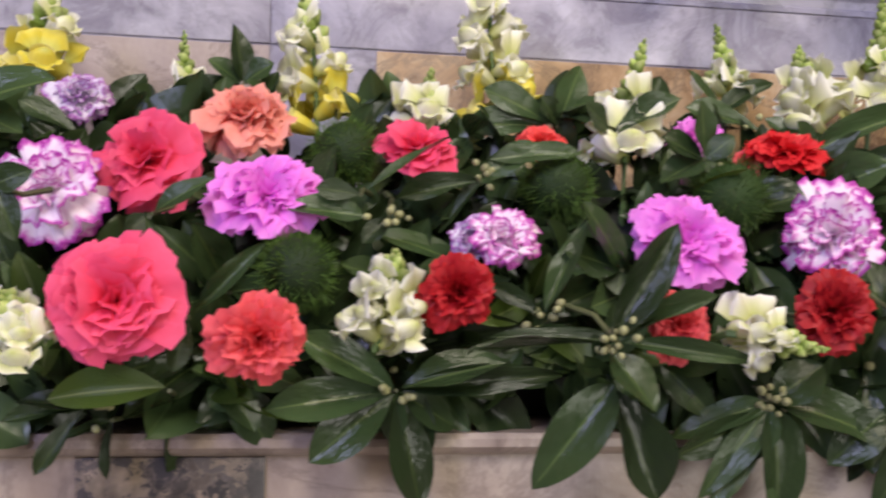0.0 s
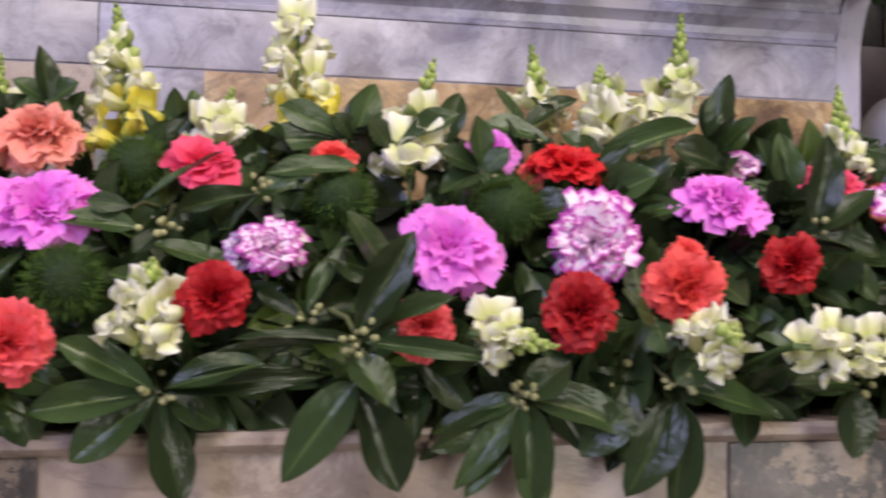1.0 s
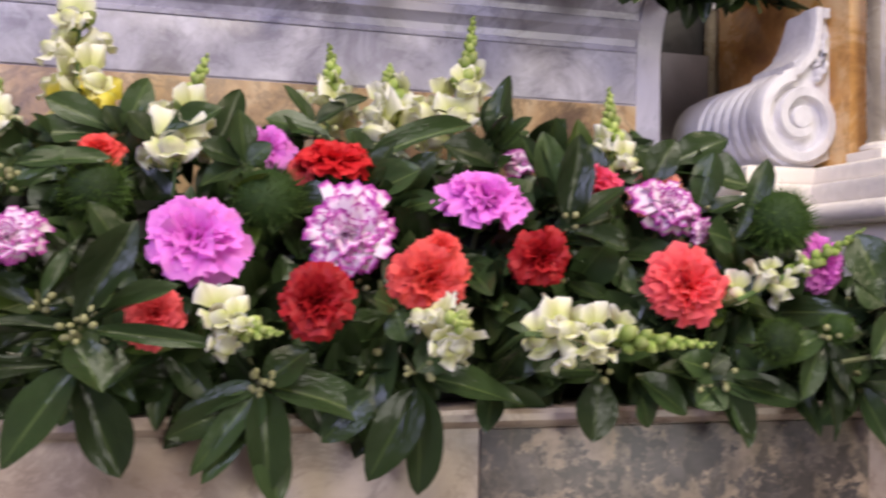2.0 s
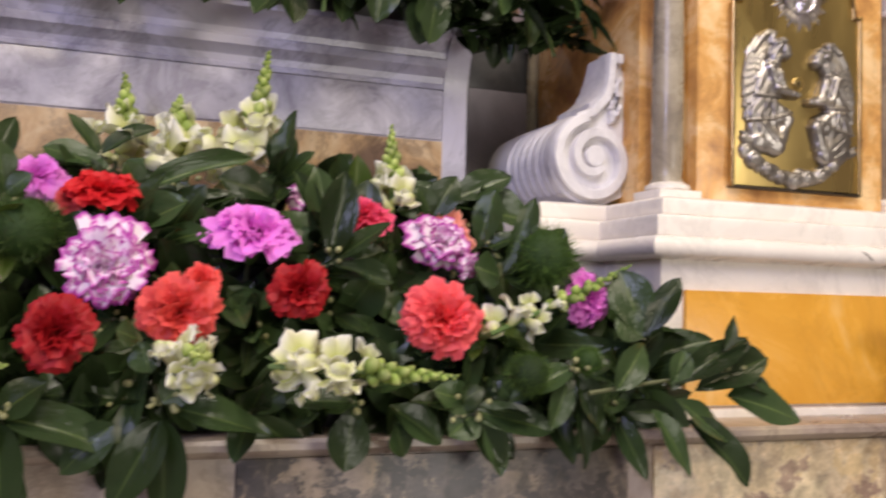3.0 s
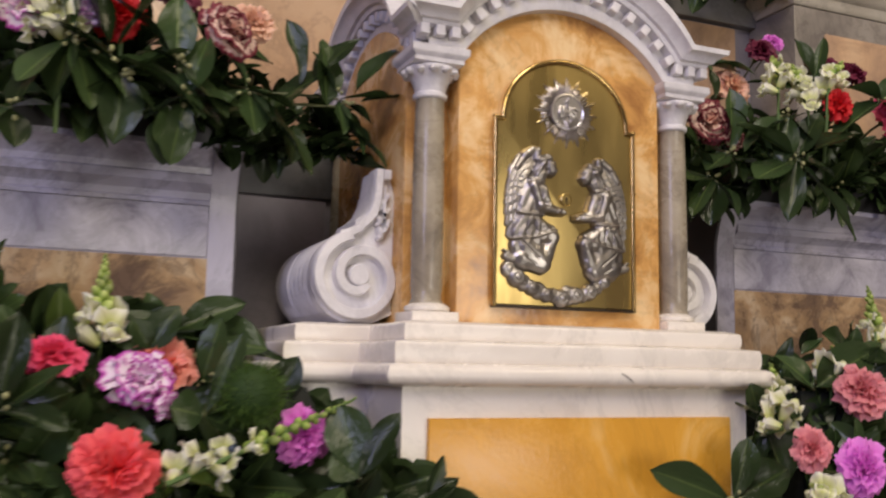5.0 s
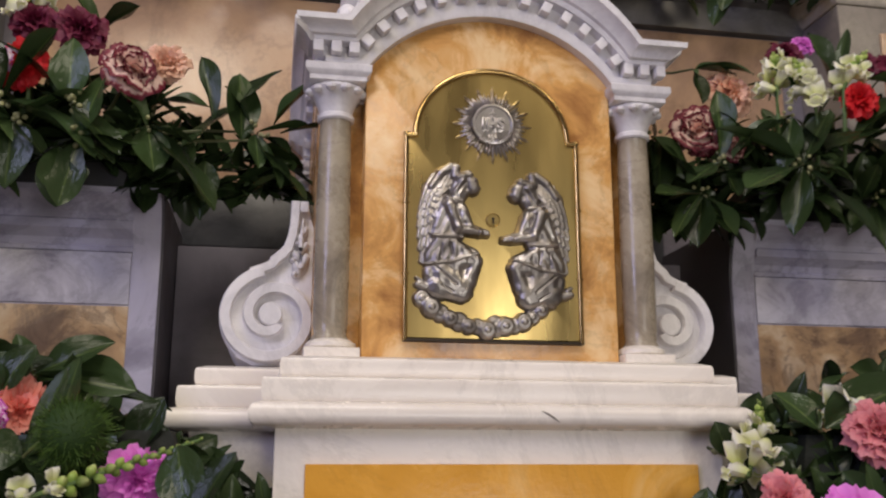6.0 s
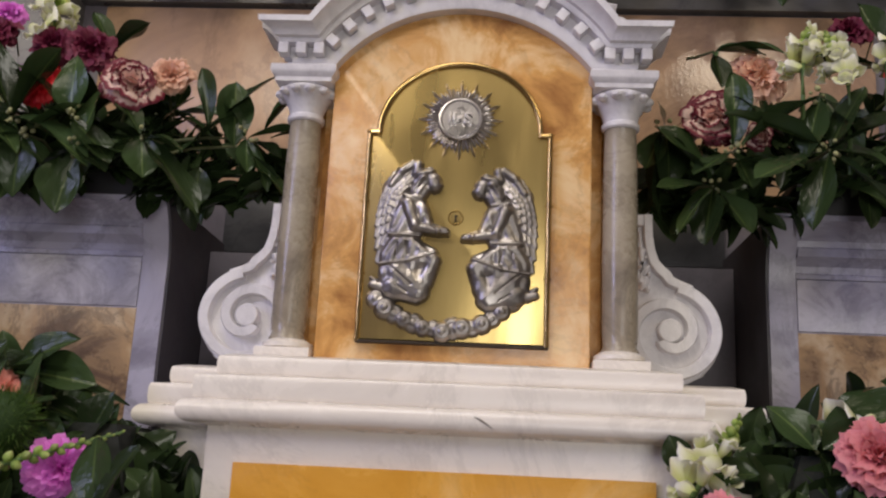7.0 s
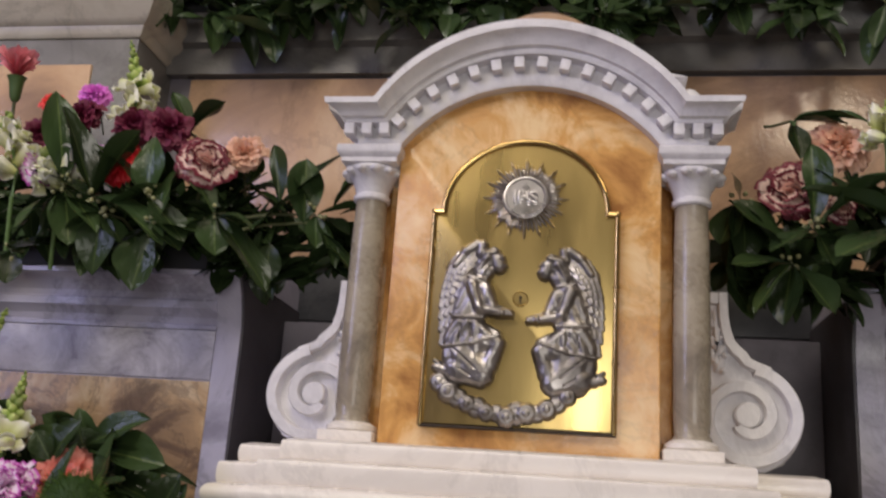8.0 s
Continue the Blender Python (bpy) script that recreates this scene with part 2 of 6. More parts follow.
PETALS = {
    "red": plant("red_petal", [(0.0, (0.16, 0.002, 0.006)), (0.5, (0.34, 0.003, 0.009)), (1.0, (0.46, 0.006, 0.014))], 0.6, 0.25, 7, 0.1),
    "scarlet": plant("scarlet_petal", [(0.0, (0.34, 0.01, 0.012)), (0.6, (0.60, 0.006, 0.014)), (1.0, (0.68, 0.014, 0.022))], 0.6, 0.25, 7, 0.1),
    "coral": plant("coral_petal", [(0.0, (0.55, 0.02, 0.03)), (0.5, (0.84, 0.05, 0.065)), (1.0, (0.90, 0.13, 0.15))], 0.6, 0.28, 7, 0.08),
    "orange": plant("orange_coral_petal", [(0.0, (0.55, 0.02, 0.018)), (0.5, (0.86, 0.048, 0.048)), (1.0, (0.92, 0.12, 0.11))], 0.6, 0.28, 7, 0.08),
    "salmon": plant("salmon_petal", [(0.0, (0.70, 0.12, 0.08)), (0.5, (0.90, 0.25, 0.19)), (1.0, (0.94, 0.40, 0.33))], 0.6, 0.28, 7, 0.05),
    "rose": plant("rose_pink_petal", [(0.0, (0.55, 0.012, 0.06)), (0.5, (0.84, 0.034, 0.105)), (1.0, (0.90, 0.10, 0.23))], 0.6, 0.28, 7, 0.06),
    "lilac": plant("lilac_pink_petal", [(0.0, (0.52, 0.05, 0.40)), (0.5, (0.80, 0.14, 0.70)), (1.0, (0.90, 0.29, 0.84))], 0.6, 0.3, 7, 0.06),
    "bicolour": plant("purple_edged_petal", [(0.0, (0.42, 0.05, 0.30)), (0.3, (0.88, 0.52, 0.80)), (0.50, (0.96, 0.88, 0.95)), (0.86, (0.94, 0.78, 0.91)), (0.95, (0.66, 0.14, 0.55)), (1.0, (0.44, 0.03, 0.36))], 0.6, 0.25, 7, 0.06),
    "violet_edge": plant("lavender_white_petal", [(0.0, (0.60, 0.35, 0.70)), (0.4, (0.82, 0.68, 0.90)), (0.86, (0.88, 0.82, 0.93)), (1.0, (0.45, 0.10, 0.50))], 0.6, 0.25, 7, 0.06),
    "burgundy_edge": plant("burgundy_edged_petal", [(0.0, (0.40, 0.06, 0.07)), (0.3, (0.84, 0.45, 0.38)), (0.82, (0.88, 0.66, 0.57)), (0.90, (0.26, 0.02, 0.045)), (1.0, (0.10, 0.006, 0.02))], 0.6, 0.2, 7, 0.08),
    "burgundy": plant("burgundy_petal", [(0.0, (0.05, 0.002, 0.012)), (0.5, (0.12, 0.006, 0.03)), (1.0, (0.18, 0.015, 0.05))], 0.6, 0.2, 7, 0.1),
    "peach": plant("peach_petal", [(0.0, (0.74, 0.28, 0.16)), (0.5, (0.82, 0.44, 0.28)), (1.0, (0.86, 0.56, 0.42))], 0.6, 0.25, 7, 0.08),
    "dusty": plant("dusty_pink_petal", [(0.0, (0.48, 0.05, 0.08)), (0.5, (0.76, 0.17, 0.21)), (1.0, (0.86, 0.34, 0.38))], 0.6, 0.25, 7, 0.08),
}


# ---- building helpers ----
def mesh_of(name, bm, material, smooth=True, angle=40):
    bmesh.ops.recalc_face_normals(bm, faces=bm.faces)
    me = bpy.data.meshes.new(name)
    bm.to_mesh(me)
    bm.free()
    me.materials.append(material)
    for p in me.polygons:
        p.use_smooth = smooth
    if smooth and angle < 180:
        me.set_sharp_from_angle(angle=radians(angle))
    return me


def part(name, bm, material, parent, label="", smooth=True, angle=40):
    me = bm if isinstance(bm, bpy.types.Mesh) else mesh_of(name, bm, material, smooth, angle)
    ob = new(name, me)
    ob.parent = parent
    return tagged(ob, label)


def thing(name, at, label, category, group="", kind=""):
    ob = new(name)
    ob.empty_display_size = 0.02
    ob.location = at
    return tagged(ob, label, category, group, kind)


def box(x0, x1, y0, y1, z0, z1, bevel=0.0, bm=None):
    bm = bm or bmesh.new()
    vs = [bm.verts.new((x, y, z)) for x in (x0, x1) for y in (y0, y1) for z in (z0, z1)]
    fs = [bm.faces.new([vs[i] for i in f]) for f in ((0, 1, 3, 2), (4, 6, 7, 5), (0, 4, 5, 1), (2, 3, 7, 6), (0, 2, 6, 4), (1, 5, 7, 3))]
    if bevel:
        bmesh.ops.bevel(bm, geom=list({e for f in fs for e in f.edges}), offset=bevel, segments=2, profile=0.6, affect="EDGES")
    return bm


def offset_ring(pts, d):
    """The outline moved outwards by d, with mitred corners (counter-clockwise outline)."""
    out, k = [], len(pts)
    for i in range(k):
        a, b, c = Vector(pts[i - 1]), Vector(pts[i]), Vector(pts[(i + 1) % k])
        u, v = (b - a).normalized(), (c - b).normalized()
        nu, nv = Vector((u.y, -u.x)), Vector((v.y, -v.x))
        t = (nu + nv) / max(0.2, 1 + nu.dot(nv))
        out.append(b + t * d)
    return out


def stacked(pts, layers, bm=None):
    """A closed outline lofted through layers of (outward offset, z)."""
    bm = bm or bmesh.new()
    rings = [[bm.verts.new((p.x, p.y, z)) for p in offset_ring(pts, d)] for d, z in layers]
    for a, b in zip(rings, rings[1:]):
        for i in range(len(a)):
            j = (i + 1) % len(a)
            bm.faces.new((a[i], a[j], b[j], b[i]))
    bm.faces.new(rings[0][::-1])
    bm.faces.new(rings[-1])
    return bm


def prism(outline, y0, y1, bevel=0.0):
    """An outline of (x, z) taken from y0 to y1."""
    bm = bmesh.new()
    a = [bm.verts.new((x, y0, z)) for x, z in outline]
    b = [bm.verts.new((x, y1, z)) for x, z in outline]
    front = bm.faces.new(a)
    bm.faces.new(b[::-1])
    for i in range(len(a)):
        j = (i + 1) % len(a)
        bm.faces.new((a[j], a[i], b[i], b[j]))
    if bevel:
        bmesh.ops.bevel(bm, geom=list(front.edges), offset=bevel, segments=2, profile=0.6, affect="EDGES")
    return bm


def turned(profile, segs=24, bm=None, at=(0, 0, 0)):
    """A lathe form from (radius, z) pairs."""
    bm = bm or bmesh.new()
    rings = [[bm.verts.new((at[0] + r * math.cos(2 * math.pi * i / segs), at[1] + r * math.sin(2 * math.pi * i / segs), at[2] + z)) for i in range(segs)] for r, z in profile]
    for a, b in zip(rings, rings[1:]):
        for i in range(segs):
            j = (i + 1) % segs
            bm.faces.new((a[i], a[j], b[j], b[i]))
    bm.faces.new(rings[0][::-1])
    bm.faces.new(rings[-1])
    return bm


def tube(points, radii, segs=6, bm=None):
    bm = bm or bmesh.new()
    pts = [Vector(p) for p in points]
    rings = []
    for i, p in enumerate(pts):
        d = (pts[min(i + 1, len(pts) - 1)] - pts[max(i - 1, 0)]).normalized()
        q = d.to_track_quat("Z", "Y")
        r = radii[i] if isinstance(radii, (list, tuple)) else radii
        rings.append([bm.verts.new(p + q @ Vector((r * math.cos(2 * math.pi * k / segs), r * math.sin(2 * math.pi * k / segs), 0))) for k in range(segs)])
    for a, b in zip(rings, rings[1:]):
        for k in range(segs):
            j = (k + 1) % segs
            bm.faces.new((a[k], a[j], b[j], b[k]))
    bm.faces.new(rings[0][::-1])
    bm.faces.new(rings[-1])
    return bm


def ball(bm, at, size, turn=None, u=10, v=7):
    m = Matrix.Translation(at) @ (turn.to_matrix().to_4x4() if turn else Matrix()) @ Matrix.Diagonal((*size, 1))
    bmesh.ops.create_uvsphere(bm, u_segments=u, v_segments=v, radius=1, matrix=m)
    return bm


# ---- the church around the altar ----
def slab(name, dims, material, label):
    ob = new(name, mesh_of(name, box(*dims), material, False))
    return tagged(ob, label, name.split("_")[0], kind="structure")


slab("floor", (-2.6, 4.6, -4.6, 1.9, -0.1, 0.0), FLOOR, "worn grey stone church floor")
slab("ceiling", (-2.6, 4.6, -4.6, 1.9, 4.0, 4.1), PLASTER, "plain plastered church ceiling")
slab("wall_north", (-2.6, 4.6, 1.7, 1.9, 0.0, 4.0), PLASTER, "plain plastered wall behind the altar")
# opening added only to give the fill lamp a place in this wall
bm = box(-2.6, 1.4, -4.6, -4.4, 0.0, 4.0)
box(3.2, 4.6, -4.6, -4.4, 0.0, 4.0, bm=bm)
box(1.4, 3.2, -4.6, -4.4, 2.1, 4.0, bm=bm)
tagged(new("wall_south", mesh_of("wall_south", bm, PLASTER, False)), "unseen plastered church wall with an opening added for the fill lamp", "wall", kind="structure")
slab("wall_east", (4.4, 4.6, -4.4, 1.7, 0.0, 4.0), PLASTER, "plain plastered church wall")
bm = box(-2.6, -2.4, -4.4, 1.7, 0.0, 2.3)
box(-2.6, -2.4, -4.4, -3.0, 2.3, 4.0, bm=bm)
box(-2.6, -2.4, -1.8, 1.7, 2.3, 4.0, bm=bm)
tagged(new("wall_west", mesh_of("wall_west", bm, PLASTER, False)), "plastered church wall with a tall window opening", "wall", kind="structure")

# ---- the altar: base, lower shelf, second tier, back wall ----
CX, CY = 1.204, 0.995
altar = thing("altar_base", (CX, 0.9, 0), "plain cream marble altar block under the flower shelf", "altar", kind="structure")
base_ob = part("body", box(-1.0, 1.0, -0.215, 0.8, 0.0, 1.0, 0.01), CREAM, altar)
base_ob.scale.x = 2.2
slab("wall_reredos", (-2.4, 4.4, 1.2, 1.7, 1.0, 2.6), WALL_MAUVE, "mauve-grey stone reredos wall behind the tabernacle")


def shelf():
    """The lower shelf: a lip over a face set with stone panels."""
    t = thing("marble_shelf", (CX, 0.8, 1.0), "marble altar shelf faced with breccia panels carrying flowers", "shelf", kind="structure")
    part("core", box(-2.4, 2.4, -0.115, 0.4, 0.0, 0.262, bm=None), CREAM, t)
    lip = bmesh.new()
    prof = [(-0.121, 0.259), (-0.126, 0.262), (-0.130, 0.266), (-0.130, 0.2715), (-0.127, 0.275), (0.4, 0.275), (0.4, 0.259)]
    a = [lip.verts.new((-2.4, y, z)) for y, z in prof]
    b = [lip.verts.new((2.4, y, z)) for y, z in prof]
    lip.faces.new(a)
    lip.faces.new(b[::-1])
    for i in range(len(a)):
        j = (i + 1) % len(a)
        lip.faces.new((a[j], a[i], b[i], b[j]))
    part("lip", lip, CREAM, t, "pale cream marble lip")
    for x0, x1, mat, lab in ((-1.15, -0.42, BRECCIA, "grey-purple breccia panel"), (-0.125, -0.003, BRECCIA, "dark grey-purple breccia panel"), (0.52, 0.90, BRECCIA, "mottled grey breccia panel"), (0.93, 1.62, GOLD_BRECCIA, "yellow breccia panel"), (1.66, 2.1, BRECCIA, "grey breccia panel")):
        part("panel", box(x0 - CX, x1 - CX, -0.118, -0.112, 0.06, 0.2575, 0.001), mat, t, lab)
    return t


shelf()


def run(x0, x1, profile, front=-0.105, back=0.12):
    """A length of moulding along x: profile as (forward, z) pairs from foot to top."""
    bm = bmesh.new()
    ring = [(front - d, z) for d, z in profile] + [(back, profile[-1][1]), (back, profile[0][1])]
    a = [bm.verts.new((x0, y, z)) for y, z in ring]
    b = [bm.verts.new((x1, y, z)) for y, z in ring]
    bm.faces.new(a)
    bm.faces.new(b[::-1])
    for i in range(len(a)):
        j = (i + 1) % len(a)
        bm.faces.new((a[j], a[i], b[i], b[j]))
    bmesh.ops.recalc_face_normals(bm, faces=bm.faces[:])
    return bm


def second_tier(x0, x1, insets, seam, stones=(TAN, TAN)):
    """A marble block with a moulded top edge, a grey band and tan insets between pale strips."""
    t = thing("second_tier", ((x0 + x1) / 2, 1.08, 1.275), "veined white marble altar tier with tan marble inset", "altar tier", kind="structure")
    m = (x0 + x1) / 2
    strips = [(insets[-1][1], x1)] if x1 < CX else [(x0, insets[0][0])]
    p, q = (x0, strips[0][0]) if x1 < CX else (strips[0][1], x1)
    part("body", run(p - m, q - m, [(0.0, 0.0), (0.0, 0.384), (0.004, 0.385), (0.004, 0.390), (0.001, 0.392), (0.003, 0.400), (0.010, 0.408), (0.014, 0.410), (0.014, 0.420), (0.010, 0.4225), (0.011, 0.430), (0.018, 0.440), (0.029, 0.448), (0.034, 0.449), (0.034, 0.456)]), TIER_MARBLE, t, angle=25)
    for p, q in strips:
        part("corner_strip", run(p - m, q - m, [(0.0015, 0.0), (0.0015, 0.372), (0.003, 0.390), (0.008, 0.410), (0.016, 0.430), (0.028, 0.446), (0.0355, 0.4505), (0.0355, 0.4562)]), TIER_MARBLE, t, "plain corner strip flaring forward at its top", angle=25)
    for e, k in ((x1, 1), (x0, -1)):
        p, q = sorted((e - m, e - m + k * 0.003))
        # thin dark facing: the side's shade is put into its colour
        part("side", run(p, q, [(0.0, 0.0), (0.0, 0.372), (0.001, 0.390), (0.006, 0.410), (0.014, 0.430), (0.026, 0.446), (0.033, 0.4505), (0.033, 0.4555)], -0.1045, 0.118), SHADED_MAUVE, t, "mauve-grey stone side, darkened to hold its shade")
    a, b = insets[0][0], insets[-1][1]
    cut = [a] + [s for s in seam] + [b]
    for p, q in zip(cut, cut[1:]):
        part("band", box(p + 0.0008 - m, q - 0.0008 - m, -0.1075, -0.10, 0.3215, 0.384, 0.001), GREY_MARBLE, t, "lavender-grey veined marble band")
    for (p, q), mat in zip(insets, stones):
        part("inset", box(p - m, q - m, -0.1075, -0.10, 0.02, 0.3195, 0.001), mat, t, "tan and brown marble inset" if mat is TAN else "mauve-brown marble inset")
    return t


second_tier(-2.4, 0.835, [(-1.6, -0.02), (0.085, 0.803)], [-0.019], (MAUVE_BROWN, TAN))
second_tier(2 * CX - 0.835, 4.4, [(2 * CX - 0.803, 3.2)], [2.1])


def third_tier():
    t = thing("upper_reredos", (CX, 1.2, 1.7), "grey reredos with polished peach marble panels and mouldings", "reredos", kind="structure")
    part("band", box(-0.37, 0.37, -0.012, 0.0, 0.02, 0.10, 0.002), SHADED_SLATE, t, "dark grey marble band, darkened for the recess's shade")
    for s in (-1, 1):
        x0, x1 = sorted((s * 0.365, s * 0.214))
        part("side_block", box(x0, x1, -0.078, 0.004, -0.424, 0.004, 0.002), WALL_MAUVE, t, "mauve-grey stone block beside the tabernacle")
    part("panel", box(-0.60, 0.60, -0.008, 0.0, 0.105, 0.42, 0.002), PEACH, t, "polished peach marble panel")
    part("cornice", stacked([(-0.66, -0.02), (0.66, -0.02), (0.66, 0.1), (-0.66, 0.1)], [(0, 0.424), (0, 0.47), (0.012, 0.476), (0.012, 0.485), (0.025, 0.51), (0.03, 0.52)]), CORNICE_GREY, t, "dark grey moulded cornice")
    for s in (-1, 1):
        x0, x1 = sorted((s * 0.64, s * 2.0))
        # the left pier takes the cornice's darker grey, the right one beige-grey
        part("pier", box(x0, x1, -0.12, 0.1, 0.02, 0.436, 0.003), PIER if s > 0 else CORNICE_GREY, t, "beige-grey marble pier" if s > 0 else "warm grey marble pier, darker than the right one")
        p0, p1 = sorted((s * 0.71, s * 1.6))
        part("panel", box(p0, p1, -0.124, -0.11, 0.105, 0.39, 0.002), PEACH, t, "peach marble panel")
        part("moulding", stacked([(x0, -0.12), (x1, -0.12), (x1, 0.1), (x0, 0.1)], [(0.0, 0.438), (0.006, 0.444), (0.008, 0.455), (0.02, 0.462), (0.03, 0.485), (0.034, 0.49), (0.034, 0.51), (0.02, 0.515)]), PALE_CREAM, t, "cream marble moulding")
    return t


third_tier()


# ---- the tabernacle ----
def arc_pairs(half, spring, rise, steps):
    r = (half * half + rise * rise) / (2 * rise)
    cz = spring + rise - r
    a = math.asin(half / r)
    return [(r * math.sin(a * (2 * i / steps - 1)), cz + r * math.cos(a * (2 * i / steps - 1))) for i in range(steps + 1)]


def gable_meshes():
    """Arched front with cornice: bands between an inner and an outer arc, running out level over the columns."""
    inner, outer = arc_pairs(0.141, 0.322, 0.072, 28), arc_pairs(0.166, 0.366, 0.091, 28)
    pairs = [((-0.25, 0.322), (-0.25, 0.366))] + list(zip(inner, outer)) + [((0.25, 0.322), (0.25, 0.366))]
    prof = [(0.0, 0.150), (0.0, 0.204), (0.08, 0.206), (0.20, 0.206), (0.22, 0.202), (0.50, 0.202), (0.50, 0.217), (0.56, 0.219), (0.60, 0.219), (0.62, 0.224), (0.72, 0.227), (0.82, 0.234), (0.84, 0.238), (0.98, 0.239), (1.0, 0.237), (1.0, 0.150)]
    bm = bmesh.new()
    rows = []
    for i, (p, q) in enumerate(pairs):
        row = []
        for s, w in prof:
            x, z = p[0] + s * (q[0] - p[0]), p[1] + s * (q[1] - p[1])
            if i == 0:
                x = -w + 0.018
            if i == len(pairs) - 1:
                x = w - 0.018
            row.append(bm.verts.new((x, -w, z)))
        rows.append(row)
    for a, b in zip(rows, rows[1:]):
        for k in range(len(prof) - 1):
            bm.faces.new((a[k], a[k + 1], b[k + 1], b[k]))
    bm.faces.new(rows[0][::-1])
    bm.faces.new(rows[-1])
    places = []
    for i in range(14):
        f = (i + 0.5) / 14 * 28
        k = int(f)
        g = f - k
        (p, q), (p2, q2) = (inner[k], outer[k]), (inner[k + 1], outer[k + 1])
        a = Vector((p[0] + 0.36 * (q[0] - p[0]), p[1] + 0.36 * (q[1] - p[1])))
        b = Vector((p2[0] + 0.36 * (q2[0] - p2[0]), p2[1] + 0.36 * (q2[1] - p2[1])))
        c = a.lerp(b, g)
        places.append((c.x, c.y, math.atan2((b - a).y, (b - a).x)))
    for s in (-1, 1):
        for j in range(3):
            places.append((s * (0.157 + 0.0195 * j), 0.338, 0))
    return mesh_of("gable", bm, CARVED_MARBLE), places


def column_mesh():
    shaft = turned([(0.0195, 0.0), (0.0195, 0.004), (0.0172, 0.008), (0.0185, 0.02), (0.0188, 0.10), (0.0180, 0.20), (0.0165, 0.262), (0.0180, 0.264), (0.0180, 0.268)], 28)
    return mesh_of("shaft", shaft, COLUMN)


def capital_mesh():
    bm = turned([(0.0185, 0.0), (0.0205, 0.002), (0.0205, 0.006), (0.0180, 0.008), (0.0200, 0.016), (0.0250, 0.026), (0.0310, 0.031), (0.0325, 0.034), (0.0310, 0.037), (0.0260, 0.038)], 32)
    for i in range(12):
        a = 2 * math.pi * (i + 0.5) / 12
        ball(bm, (0.0300 * math.cos(a), 0.0300 * math.sin(a), 0.0318), (0.0062, 0.0062, 0.0048), u=8, v=5)
    stacked([(-0.031, -0.031), (0.031, -0.031), (0.031, 0.031), (-0.031, 0.031)], [(-0.003, 0.0375), (0.0, 0.039), (0.0, 0.044), (0.004, 0.048), (0.005, 0.050), (0.005, 0.0565), (0.003, 0.058)], bm)
    return mesh_of("capital", bm, CARVED_MARBLE)


def tabernacle():
    t = thing("tabernacle", (CX, CY, 1.518), "white marble tabernacle with orange marble faces, columns and arched gables", "tabernacle")
    part("core", box(-0.155, 0.155, -0.155, 0.155, 0.0, 0.40), SIENA, t, "orange marble core")
    arch = [(-0.141, 0.0)] + arc_pairs(0.141, 0.324, 0.072, 28) + [(0.141, 0.0)]
    gable, places = gable_meshes()
    dentil = mesh_of("dentil", box(-0.0056, 0.0056, -0.0145, 0.0, -0.0064, 0.0064, 0.0012), CARVED_MARBLE)
    panel = mesh_of("face", prism(arch, -0.19, -0.15, 0.001), SIENA)
    for turn in (0, 90, -90, 180):
        r = Matrix.Rotation(radians(turn), 4, "Z")
        f = part("face", panel, SIENA, t, "mottled orange marble face")
        f.matrix_basis = r
        g = part("gable", gable, CARVED_MARBLE, t, "carved white marble arched gable with dentils")
        g.matrix_basis = r if turn in (0, 180) else r @ Matrix.Translation((0, 0.018, 0))
        if turn == 180:
            continue
        for x, z, a in places:
            d = part("dentil", dentil, CARVED_MARBLE, g)
            d.matrix_basis = pose(x, -0.2025, z, 0, -math.degrees(a), 0)
    shaft, cap = column_mesh(), capital_mesh()
    for sx in (-1, 1):
        for sy in (-1, 1):
            foot = part("plinth", box(-0.0285, 0.0285, -0.0285, 0.0285, 0.0, 0.0125, 0.001), WHITE_MARBLE, t, "white marble plinth")
            foot.location = (sx * 0.172, sy * 0.176, 0.0)
            ring = part("base_ring", turned([(0.024, 0.0), (0.0265, 0.002), (0.0265, 0.006), (0.0235, 0.008), (0.0195, 0.0105)], 28), WHITE_MARBLE, t)
            ring.location = (sx * 0.172, sy * 0.176, 0.0125)
            c = part("column", shaft, COLUMN, t, "polished grey-brown marble column")
            c.location = (sx * 0.173, sy * 0.176, 0.0205)
            k = part("capital", cap, CARVED_MARBLE, t, "carved white capital")
            k.location = (sx * 0.173, sy * 0.176, 0.264)
    part("roof", stacked([(-0.15, -0.15), (0.15, -0.15), (0.15, 0.15), (-0.15, 0.15)], [(0.0, 0.40), (0.02, 0.42), (0.0, 0.435), (-0.05, 0.47)]), CARVED_MARBLE, t)
    part("dome", turned([(0.11, 0.43)] + [(0.105 * math.cos(a * math.pi / 20), 0.463 + 0.125 * math.sin(a * math.pi / 20)) for a in range(0, 10)] + [(0.004, 0.588)], 36), PEACH, t, "small peach marble dome")
    rnd = random.Random(4)
    for sx in (-1, 1):
        bm = bmesh.new()
        for i in range(14):
            f = i / 13
            ball(bm, (sx * (0.205 - 0.10 * f + rnd.uniform(-0.006, 0.006)), -0.175 + rnd.uniform(-0.008, 0.008), 0.366 + 0.048 * f + rnd.uniform(-0.002, 0.008)), (rnd.uniform(0.008, 0.015),) * 3, u=8, v=6)
        part("acroterion", bm, CARVED_MARBLE, t, "rough carved white leaf ornament")
    return t


tabernacle()

